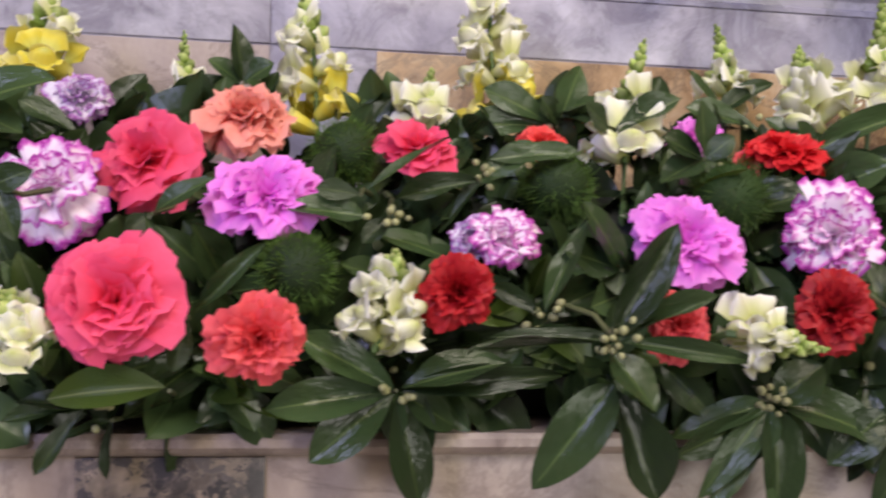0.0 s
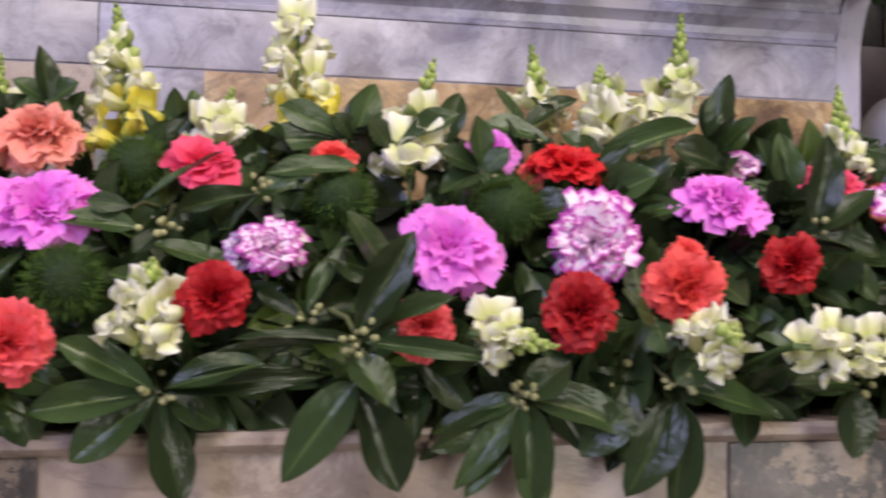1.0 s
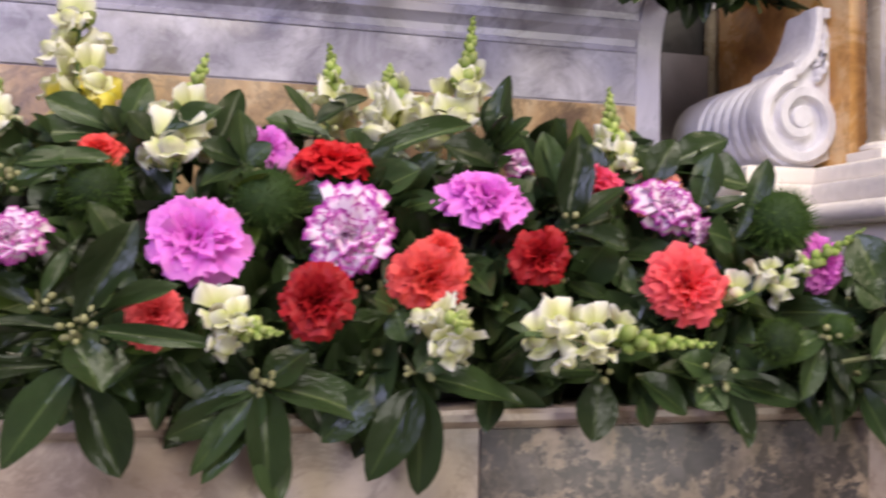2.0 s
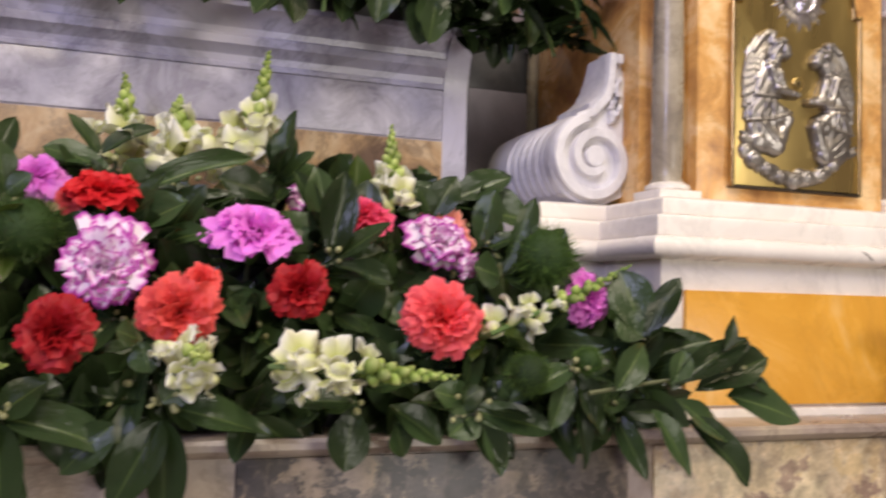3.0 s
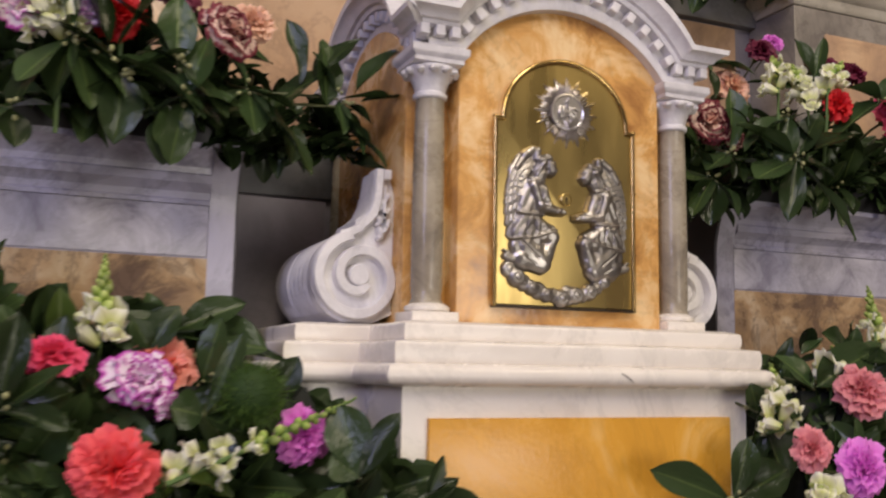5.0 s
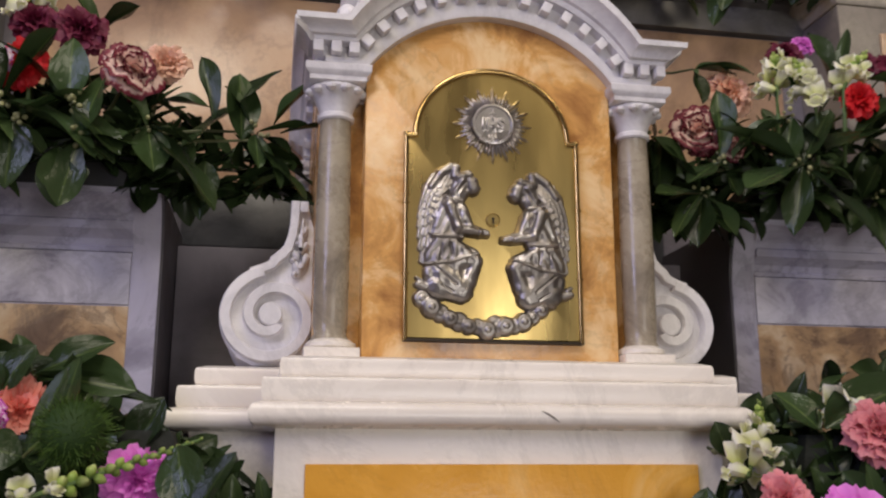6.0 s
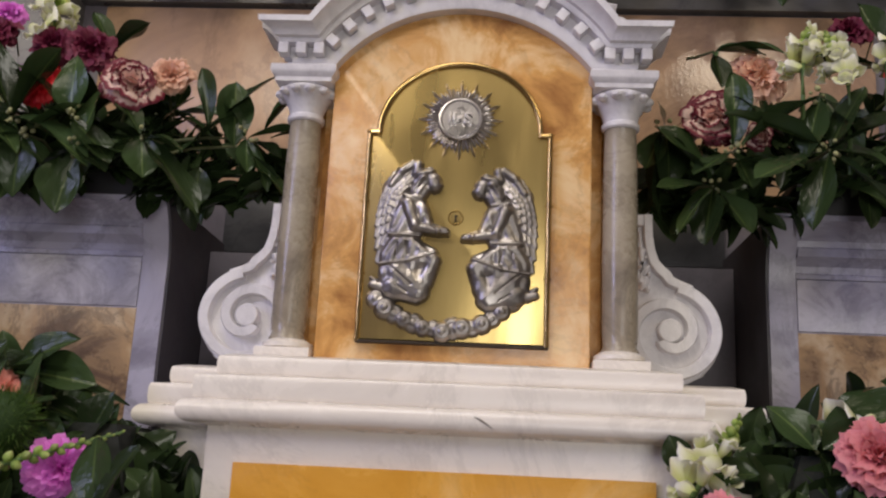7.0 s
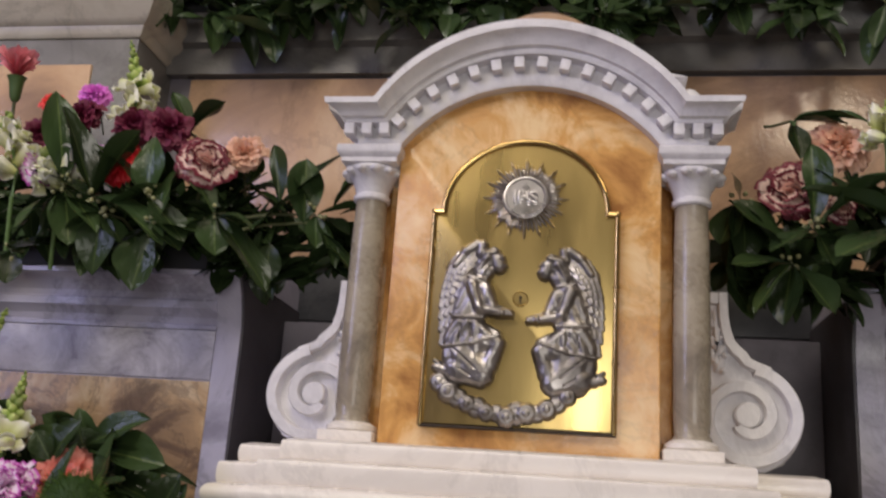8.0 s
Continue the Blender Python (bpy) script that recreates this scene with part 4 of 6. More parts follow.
def bloom_mesh(colour, seed, frill=1.0, petals=70):
    """A double flower of radius 1 about its +z axis: whorls of fan-shaped petals with toothed, rippled edges, joined at their feet."""
    key = (colour, seed, frill, petals)
    if key in BLOOMS:
        return BLOOMS[key]
    rnd = random.Random(seed * 31 + petals)
    bm = bmesh.new()
    uvl = bm.loops.layers.uv.new("UVMap")
    soft = frill < 0.7
    lop = [rnd.uniform(0.70, 1.12) for _ in range(7)]
    for k in range(petals):
        f = (k + 0.5) / petals
        lean = radians(4 + 92 * f ** 0.62 + rnd.uniform(-20, 20)) * (0.34 if petals <= 20 else 1.0)
        az = k * 2.39996 + rnd.uniform(-0.4, 0.4)
        length = (0.70 + 0.32 * f) * rnd.uniform(0.84, 1.08) * lop[int(az / 0.898) % 7]
        width = (0.24 + 0.22 * f) * rnd.uniform(0.75, 1.5) * (1.5 if soft else 1.1)
        ph, ph2, cup = rnd.uniform(0, 6), rnd.uniform(0, 6), rnd.uniform(0.1, 0.5)
        teeth = [(0.055 if i % 2 else -0.05) * frill * rnd.uniform(0.2, 1.4) for i in range(11)]
        c, s = math.cos(az), math.sin(az)
        curl = rnd.uniform(0.5, 0.95)

        def place(u, v):
            if v == 0:
                return (0, 0, -0.2)
            x = (u - 0.5) * 2
            edge = v * v
            top = length * (v - (0.30 if soft else 0.14) * abs(x) ** 2.4 * v) + teeth[round(u * 10)] * edge
            side = x * width * (0.16 + 0.84 * v ** 0.8)
            a = lean * (0.42 + curl * 0.8 * v)
            out = 0.05 * v + edge * frill * (1.25 if soft else 1.15) * (0.105 * math.sin(4.6 * x + ph) + 0.060 * math.sin(9.5 * x + ph2)) - cup * 0.16 * x * x * v
            r = top * math.sin(a) * 0.95 + out * math.cos(a)
            h = top * math.cos(a) * 0.85 - out * math.sin(a) - 0.18
            return (r * c - side * s, r * s + side * c, h)
        grid_patch(bm, uvl, place, 10, 5)
    bmesh.ops.remove_doubles(bm, verts=[v for v in bm.verts if v.co.length < 0.2001 and abs(v.co.z + 0.2) < 1e-5], dist=1e-4)
    BLOOMS[key] = plain_mesh("bloom", bm, PETALS[colour])
    return BLOOMS[key]


def calyx_mesh():
    bm = turned([(0.006, -0.95), (0.10, -0.94), (0.17, -0.80), (0.20, -0.55), (0.24, -0.28), (0.30, -0.16)], 10)
    return mesh_of("calyx", bm, CALYX)


def stem_mesh():
    return mesh_of("stem", tube([(0, 0, -0.9), (0.02, 0.03, -1.4), (-0.05, 0.1, -2.1), (-0.1, 0.25, -2.9)], 0.055, 6), STEM)


def facing(at, way, spin=0.0):
    return Matrix.Translation(at) @ Vector(way).to_track_quat("Z", "Y").to_matrix().to_4x4() @ Matrix.Rotation(spin, 4, "Z")


CALYX_MESH, STALK_MESH = calyx_mesh(), stem_mesh()
NAMES = {"red": "deep red", "scarlet": "bright red", "coral": "coral pink", "orange": "orange coral", "salmon": "salmon pink", "rose": "rose pink", "lilac": "lilac pink", "bicolour": "white and purple-edged", "violet_edge": "lavender white purple-edged", "burgundy_edge": "blush burgundy-edged", "burgundy": "dark burgundy", "peach": "pale peach", "dusty": "dusty pink"}
COUNT = [0]
HEADS = []


def carnation(x, y, z, d, colour, side=0.0, up=0.3, squash=1.0, frill=1.0, petals=70, kind="carnation"):
    """A flower of diameter d, turned by side and up from facing out of the altar."""
    COUNT[0] += 1
    k = COUNT[0]
    HEADS.append((x, y, z, d * 0.5))
    t = thing(kind, (0, 0, 0), NAMES[colour] + " " + kind + (" with ruffled petals" if frill > 0.6 else " with broad rounded petals") + " in the arrangement", kind, "cut flowers")
    t.matrix_basis = facing((x, y, z), (side, -1, up), k * 1.7) @ Matrix.Diagonal((d / 2.0, d / 2.0, d / 2.0 * squash, 1))
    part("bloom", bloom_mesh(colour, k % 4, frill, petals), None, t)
    part("calyx", CALYX_MESH, None, t, "green calyx")
    part("stem", STALK_MESH, None, t)
    return t


def leaf_mesh(seed, material):
    """A pointed leaf of length 1 along +x with a folded rib, wavy edges and a drooping tip; UV u across, v along."""
    rnd = random.Random(seed)
    bm = bmesh.new()
    uvl = bm.loops.layers.uv.new("UVMap")
    fold, wave, ph, droop, twist = rnd.uniform(0.10, 0.26), rnd.uniform(0.010, 0.030), rnd.uniform(0, 6), rnd.uniform(0.04, 0.22), rnd.uniform(-0.3, 0.3)
    broad, peak = rnd.uniform(0.9, 1.15), rnd.uniform(0.85, 1.3)

    def place(u, v):
        x = (u - 0.5) * 2
        w = 0.5 * broad * (math.sin(math.pi * min(1, v ** peak)) ** 0.72) + 0.015 * (1 - v)
        z = -droop * v * v + fold * abs(x) * w + wave * math.sin(9 * v + ph + 2 * x) * abs(x)
        a = twist * v
        sy = x * w
        return (v - 0.06 * v * v * droop, sy * math.cos(a), z + sy * math.sin(a))
    grid_patch(bm, uvl, place, 6, 12)
    me = plain_mesh("leaf", bm, material)
    return me


LEAVES = [leaf_mesh(i, LEAF) for i in range(7)]
OLIVE_LEAVES = [leaf_mesh(20 + i, OLIVE_LEAF) for i in range(3)]
BUD_MESH = mesh_of("bud", ball(bmesh.new(), (0, 0, 0), (1, 1, 1.15), u=8, v=6), BERRY)


def leaf_pose(base, tip, width, up=(0, -0.75, 0.65)):
    b, t = Vector(base), Vector(tip)
    x = t - b
    n = x.length
    x = x / n
    u = Vector(up)
    yv = u.cross(x)
    if yv.length < 0.05:
        yv = Vector((1, 0, 0)).cross(x)
    yv.normalize()
    zv = x.cross(yv)
    m = Matrix((x, yv, zv)).transposed().to_4x4()
    return Matrix.Translation(b) @ m @ Matrix.Diagonal((n, width, n, 1))


SPRIGS = [0]


def sprig(node, leaves, root=None, buds=6, meshes=None, group="laurel sprigs", label=""):
    """A sprig: a woody stem from root to node, leaves as (tip, width, up), and a knot of cream buds."""
    SPRIGS[0] += 1
    rnd = random.Random(SPRIGS[0] * 7)
    node = Vector(node)
    t = thing("laurel_sprig", node, label or "dark glossy laurel sprig with small cream buds", "sprig", group)
    root = Vector(root) if root else node + Vector((rnd.uniform(-0.02, 0.02), 0.06, rnd.uniform(-0.01, 0.03)))
    mid = (root - node) * 0.5 + Vector((rnd.uniform(-0.006, 0.006), 0, rnd.uniform(-0.006, 0.006)))
    part("stem", tube([root - node, mid, Vector((0, 0, 0))], [0.0022, 0.0018, 0.0014], 6), STEM, t)
    pool = meshes or LEAVES
    for i, item in enumerate(leaves):
        tip, width = Vector(item[0]) - node, item[1]
        up = item[2] if len(item) > 2 else (rnd.uniform(-0.35, 0.35), -0.8, rnd.uniform(0.2, 0.9))
        if node.z > 1.68:
            up = Vector(up).normalized() * 0.6 + Vector((0, 0.1, 0.8))
        start = Vector(item[3]) - node if len(item) > 3 else tip * 0.04
        lf = part("leaf", pool[rnd.randrange(len(pool))], None, t)
        lf.matrix_basis = leaf_pose(start, tip, width, up)
    for i in range(buds):
        d = Vector((rnd.gauss(0, 1), rnd.gauss(-0.6, 0.6), rnd.gauss(0.1, 0.9))).normalized() * rnd.uniform(0.006, 0.017)
        r = rnd.uniform(0.0021, 0.0032)
        b = part("bud", BUD_MESH, None, t)
        b.matrix_basis = facing(d, d) @ Matrix.Diagonal((r, r, r, 1))
    return t


def floret_mesh(seed, material):
    """A two-lipped snapdragon floret of length about 1 along +z, mouth forward."""
    rnd = random.Random(seed)
    bm = bmesh.new()
    uvl = bm.loops.layers.uv.new("UVMap")

    def throat(u, v):
        a = 2 * math.pi * u
        r = 0.10 + 0.16 * v ** 0.7
        return (r * math.cos(a), r * math.sin(a) * 0.9, 0.62 * v)
    grid_patch(bm, uvl, throat, 10, 4)
    lobes = [(62, 0.52, 0.31), (118, 0.52, 0.31), (-35, 0.36, 0.23), (-90, 0.38, 0.25), (-145, 0.36, 0.23)]
    for az, length, width in lobes:
        a0 = radians(az + rnd.uniform(-16, 16))
        length, width = length * rnd.uniform(1.0, 1.4), width * rnd.uniform(0.75, 1.05)
        c, s = math.cos(a0), math.sin(a0)
        flare, ph = rnd.uniform(0.8, 2.3), rnd.uniform(0, 6)

        def lobe(u, v):
            x = (u - 0.5) * 2
            w = width * (0.50 + 0.80 * math.sin(math.pi * 0.62 * v)) * 0.92
            far = v * (1 - 0.42 * v * abs(x) ** 2.6) * (1 + 0.06 * v * math.cos(7 * x + ph))
            ang = flare * far
            r = 0.22 + length * (math.sin(ang) / flare) * 1.1
            h = 0.52 - length * (1 - math.cos(ang)) / flare * 0.3 + length * math.sin(ang * 0.8) * 0.55 - 0.16 * x * x * v + 0.09 * v * math.sin(4.5 * x + ph)
            rr = r - 0.10 * x * x * v
            return (rr * c - x * w * s, rr * s + x * w * c, h)
        grid_patch(bm, uvl, lobe, 8, 6)

    def palate(u, v):
        a, b = 2 * math.pi * u, math.pi * 0.5 * v
        return (0.27 * math.cos(a) * math.sin(b) * (1 + 0.12 * math.cos(2 * a)), -0.13 + 0.20 * math.sin(a) * math.sin(b), 0.48 + 0.36 * math.cos(b))
    grid_patch(bm, uvl, palate, 10, 4)
    return plain_mesh("floret", bm, material)


def small_bud_mesh(material):
    bm = bmesh.new()
    uvl = bm.loops.layers.uv.new("UVMap")

    def shell(u, v):
        a = 2 * math.pi * u
        r = 0.42 * math.sin(math.pi * (0.04 + 0.93 * v)) ** 0.8 * (1 + 0.08 * math.cos(3 * a))
        return (r * math.cos(a), r * math.sin(a), v)
    grid_patch(bm, uvl, shell, 10, 7)
    return plain_mesh("bud", bm, material)


FLORETS = [floret_mesh(i, SNAP) for i in range(4)]
YELLOW_FLORETS = [floret_mesh(10 + i, SNAP_YELLOW) for i in range(2)]
SNAP_BUD = small_bud_mesh(SNAP_GREEN)
SNAPS = [0]


def snapdragon(foot, tip, florets=9, buds=18, size=0.03, yellow=0, open_part=0.55, fan=1.0):
    """A spike from foot to tip: open florets low down, swelling green buds towards the tip."""
    SNAPS[0] += 1
    HEADS.extend((*Vector(foot).lerp(Vector(tip), g), size * 0.9) for g in (0.1, 0.45, 0.8))
    rnd = random.Random(SNAPS[0] * 13)
    foot, tip = Vector(foot), Vector(tip)
    ax = tip - foot
    length = ax.length
    t = thing("snapdragon", foot, "cream snapdragon spike with green buds at its tip" if not yellow else "cream and yellow snapdragon spike with green buds", "snapdragon", "snapdragon spikes")
    turn = ax.normalized().to_track_quat("Z", "Y").to_matrix().to_4x4()
    bend = rnd.uniform(-0.05, 0.05) * length
    part("stem", tube(([Vector((0, 0.01, -0.10)), Vector((0, 0.0, -0.03))] if foot.y > 0.75 else [Vector((0, 0.08, -0.025)), Vector((0, 0.025, -0.006))]) + [turn @ Vector((bend * math.sin(math.pi * i / 6), 0, length * (i / 6))) for i in range(7)], [0.0026] * 2 + [0.0026 - 0.0002 * i for i in range(7)], 7), CALYX, t)
    florets = max(2, round(florets * 0.72))
    for i in range(florets):
        f = i / max(1, florets)
        h = length * (0.02 + open_part * f)
        az = i * 2.2 + rnd.uniform(-0.3, 0.3)
        s = size * (1.8 if foot.y > 0.75 else 1.7) * (1.0 - 0.35 * f) * rnd.uniform(0.85, 1.1)
        lean = rnd.uniform(0.1, 1.0)
        way = turn @ Vector((math.cos(az) * fan, math.sin(az) * fan, lean))
        pool = YELLOW_FLORETS if i < yellow else FLORETS
        fl = part("floret", pool[i % len(pool)], None, t, "yellow floret" if i < yellow else "")
        at = turn @ Vector((bend * math.sin(math.pi * h / length), 0, h))
        fl.matrix_basis = facing(at, way) @ Matrix.Diagonal((s, s, s, 1))
    plump = 0.82 if abs(ax.z) < 0.5 * length and length > 0.08 else 0.76
    buds = round(buds * 1.4)
    for i in range(buds):
        f = i / max(1, buds - 1)
        h = length * (open_part * 0.92 + (1.0 - open_part * 0.92) * f)
        az = i * 2.4
        s = size * 0.86 * plump * (1.0 - 0.74 * f) * rnd.uniform(0.85, 1.12)
        way = turn @ Vector((math.cos(az), math.sin(az), 0.5 + 1.6 * f))
        b = part("bud", SNAP_BUD, None, t)
        b.matrix_basis = facing(turn @ Vector((bend * math.sin(math.pi * min(1, h / length)), 0, h)), way) @ Matrix.Diagonal((s, s, s * 1.15, 1))
    return t


def green_tuft(x, y, z, r, flat=1.0):
    """A mossy green dianthus head: a ball of many fine threads."""
    key = "tuft"
    if key not in BLOOMS:
        rnd = random.Random(77)
        bm = bmesh.new()
        uvl = bm.loops.layers.uv.new("UVMap")
        for i in range(1100):
            zc = 1 - 1.7 * (i + 0.5) / 1100
            a = i * 2.39996
            rr = math.sqrt(max(0, 1 - zc * zc))
            d = Vector((rr * math.cos(a), rr * math.sin(a), zc))
            side = d.cross(Vector((rnd.gauss(0, 1), rnd.gauss(0, 1), rnd.gauss(0, 1)))).normalized()
            bend = Vector((rnd.gauss(0, 1), rnd.gauss(0, 1), rnd.gauss(0, 1))) * 0.10
            w, l0, l1 = rnd.uniform(0.012, 0.024), 0.66, rnd.uniform(0.90, 1.05)

            def blade(u, v):
                p = d * (l0 + (l1 - l0) * v) + bend * v * v
                return p + side * (u - 0.5) * 2 * w * (1 - 0.8 * v)
            grid_patch(bm, uvl, blade, 1, 3)
        BLOOMS[key] = plain_mesh("threads", bm, MOSS)
        core = ball(bmesh.new(), (0, 0, 0), (0.80, 0.80, 0.80), u=16, v=12)
        BLOOMS["core"] = mesh_of("core", core, MOSS)
    t = thing("green_dianthus", (x, y, z), "fluffy moss-green dianthus head among the leaves", "dianthus", "green dianthus")
    t.matrix_basis = facing((x, y, z), (0.1, -1, 0.4), x * 9) @ Matrix.Diagonal((r, r, r * flat, 1))
    part("threads", BLOOMS[key], None, t)
    part("core", BLOOMS["core"], None, t)
    return t


def tray(x0, x1, y0, y1, z, h, foam_h):
    t = thing("flower_tray", ((x0 + x1) / 2, (y0 + y1) / 2, z), "long black plastic tray of near-black floral foam", "tray")
    m, k = (x0 + x1) / 2, (y0 + y1) / 2
    part("trough", stacked([(x0 - m, y0 - k), (x1 - m, y0 - k), (x1 - m, y1 - k), (x0 - m, y1 - k)], [(-0.008, 0.0), (0.0, h), (0.003, h), (0.003, h + 0.003), (-0.004, h + 0.003)]), BLACK_TRAY, t)
    # foam block tinted near black, so shade inside the bed is in its colour
    part("foam", stacked([(x0 - m, y0 - k), (x1 - m, y0 - k), (x1 - m, y1 - k), (x0 - m, y1 - k)], [(-0.012, h - 0.01), (-0.012, foam_h * 0.6), (-0.04, foam_h)]), FOAM, t, "floral foam block, darkened to stand for shade in the bed")
    return t


def hides_flower(base, tip):
    """Whether a leaf would lie before a flower head; such leaves are dropped to fit the camera's view."""
    for g in (0.3, 0.65, 1.0):
        p = base.lerp(tip, g)
        for x, y, z, r in HEADS:
            if p.y < y + 0.02 and (p.x - x) ** 2 + (p.z - z) ** 2 < (r * 1.02) ** 2:
                return True
    return False


def filler(seed, count, surface, x0, x1, size, outward=0.55, buds=0.35, group="laurel sprigs", meshes=None):
    """Sprigs over a bed: surface(x, f) gives a place for f from front foot to top, and which way is out."""
    rnd = random.Random(seed)
    for i in range(count):
        x, f = rnd.uniform(x0, x1), rnd.random()
        p, out = surface(x, f)
        p, out = Vector(p), Vector(out).normalized()
        n = rnd.randint(4, 7)
        leaves = []
        for k in range(n):
            d = (Vector((rnd.gauss(0, 0.9), rnd.gauss(0, 0.5), rnd.gauss(0, 0.8))) + out * outward)
            d = d - out * max(0, -d.dot(out)) * 0.9
            d.normalize()
            ln = rnd.uniform(0.7, 1.2) * size
            up = out * 0.8 + Vector((rnd.uniform(-0.3, 0.3), rnd.uniform(-0.3, 0.2), rnd.uniform(0, 0.7)))
            wide = ln * rnd.uniform(0.34, 0.46)
            if not hides_flower(p, p + d * ln):
                leaves.append((p + d * ln, wide, up))
        if len(leaves) < 3:
            continue
        sprig(p, leaves, p - out * 0.05, 4 if rnd.random() < buds else 0, meshes, group)


def foliage(seed, count, surface, x0, x1, size, label):
    """The mass of leaves in a bed, too many to count: one joined mesh."""
    rnd = random.Random(seed)
    pool = []
    for me in LEAVES:
        co = np.empty(len(me.vertices) * 3)
        me.vertices.foreach_get("co", co)
        uv = np.empty(len(me.loops) * 2)
        me.uv_layers[0].data.foreach_get("uv", uv)
        pool.append((co.reshape(-1, 3), np.array([p.vertices[:] for p in me.polygons]), uv))
    verts, faces, uvs, at = [], [], [], 0
    for i in range(count):
        x, f = rnd.uniform(x0, x1), rnd.random()
        p, out = surface(x, f)
        p, out = Vector(p) + Vector((0, rnd.uniform(0.0, 0.03), 0)), Vector(out).normalized()
        d = Vector((rnd.gauss(0, 0.9), rnd.gauss(0, 0.4), rnd.gauss(0, 0.8))) + out * 0.35
        d = d - out * max(0, -d.dot(out)) * 0.9
        d.normalize()
        ln = rnd.uniform(0.7, 1.25) * size
        up = out + Vector((rnd.uniform(-0.5, 0.5), rnd.uniform(-0.3, 0.3), rnd.uniform(-0.2, 0.7)))
        if p.z > 1.68:
            up = up.normalized() * 0.6 + Vector((0, 0.1, 0.8))
        m = np.array(leaf_pose(p - d * ln * 0.3, p + d * ln * 0.7, ln * rnd.uniform(0.36, 0.5), up))
        co, fc, uv = pool[rnd.randrange(len(pool))]
        if hides_flower(p - d * ln * 0.3, p + d * ln * 0.7):
            continue
        verts.append(co @ m[:3, :3].T + m[:3, 3])
        faces.append(fc + at)
        uvs.append(uv)
        at += len(co)
    me = bpy.data.meshes.new("laurel_foliage")
    me.from_pydata(np.concatenate(verts).tolist(), [], np.concatenate(faces).tolist())
    me.uv_layers.new(name="UVMap").data.foreach_set("uv", np.concatenate(uvs))
    me.polygons.foreach_set("use_smooth", [True] * len(me.polygons))
    me.materials.append(BED_LEAF)
    return tagged(new("laurel_foliage", me), label, "foliage", kind="stuff")


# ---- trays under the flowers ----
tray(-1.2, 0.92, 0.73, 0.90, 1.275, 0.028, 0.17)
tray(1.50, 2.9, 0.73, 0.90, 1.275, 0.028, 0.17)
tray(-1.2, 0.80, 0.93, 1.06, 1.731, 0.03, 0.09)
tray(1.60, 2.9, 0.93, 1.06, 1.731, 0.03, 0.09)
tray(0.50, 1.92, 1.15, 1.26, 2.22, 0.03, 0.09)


# ---- lower arrangement: flowers ----
carnation(-0.159, 0.820, 1.516, 0.053, "violet_edge", 0.1, 0.9)
carnation(-0.151, 0.701, 1.434, 0.080, "bicolour", -0.2, 0.15, petals=48)
carnation(-0.093, 0.724, 1.458, 0.081, "rose", -0.1, 0.45, frill=0.65, petals=52)
carnation(-0.092, 0.620, 1.365, 0.082, "rose", -0.05, 0.15, frill=0.65, petals=60)
carnation(-0.027, 0.767, 1.499, 0.078, "salmon", 0.1, 1.2)
carnation(-0.009, 0.702, 1.436, 0.085, "lilac", -0.1, 1.0, squash=0.9)
carnation(-0.006, 0.608, 1.344, 0.062, "coral", 0.1, 0.0)
carnation(0.102, 0.743, 1.476, 0.070, "rose", 0.15, 1.3, frill=0.5, petals=40)
carnation(0.155, 0.677, 1.411, 0.062, "bicolour", 0.1, 1.0, squash=0.85, petals=48)
carnation(0.137, 0.692, 1.409, 0.038, "violet_edge", -0.5, 0.3)
carnation(0.118, 0.638, 1.373, 0.055, "red", -0.05, 0.1)
carnation(0.288, 0.678, 1.412, 0.085, "lilac", 0.05, 0.75, squash=0.9)
carnation(0.408, 0.688, 1.419, 0.090, "bicolour", -0.1, 0.2, petals=48)
carnation(0.376, 0.630, 1.365, 0.059, "red", 0, 0.15)
carnation(0.261, 0.620, 1.355, 0.049, "coral", 0.1, 0.1)
carnation(0.405, 0.754, 1.487, 0.068, "scarlet", 0.1, 2.2, squash=0.75)
carnation(0.348, 0.800, 1.500, 0.053, "lilac", 0.1, 0.8)
carnation(0.207, 0.780, 1.488, 0.046, "orange", 0, 1.4)
carnation(0.378, 0.769, 1.477, 0.028, "coral", 0, 0.3)
carnation(0.466, 0.646, 1.381, 0.065, "orange", 0.05, 0.05)
carnation(0.486, 0.690, 1.409, 0.033, "orange", 0.1, 0.6)
carnation(0.535, 0.723, 1.456, 0.091, "lilac", 0.1, 1.5, squash=0.85, frill=1.1, petals=60)
carnation(0.594, 0.800, 1.499, 0.038, "bicolour", 0.2, 1, petals=48)
carnation(0.567, 0.667, 1.401, 0.055, "red", 0.1, 0.1)
carnation(0.713, 0.722, 1.457, 0.080, "bicolour", 0.1, 1.3, squash=0.88, petals=48)
carnation(0.690, 0.644, 1.379, 0.073, "coral", 0.1, 0.0)
carnation(0.634, 0.725, 1.475, 0.058, "rose", -0.2, 1.3)
carnation(0.738, 0.782, 1.466, 0.076, "salmon", 0.1, 0.9)
carnation(0.737, 0.701, 1.429, 0.032, "bicolour", 0.7, -0.2, petals=48)
carnation(0.863, 0.700, 1.401, 0.064, "lilac", 0.8, 0.15)
carnation(1.591, 0.714, 1.448, 0.083, "dusty", -0.1, 0.5)
carnation(1.441, 0.649, 1.383, 0.053, "dusty", -0.3, 0.2)
carnation(1.495, 0.626, 1.361, 0.069, "lilac", -0.1, 0.2)
green_tuft(0.015, 0.668, 1.383, 0.028)
green_tuft(0.208, 0.737, 1.450, 0.030)
green_tuft(0.048, 0.759, 1.472, 0.028)
green_tuft(0.345, 0.732, 1.446, 0.033)
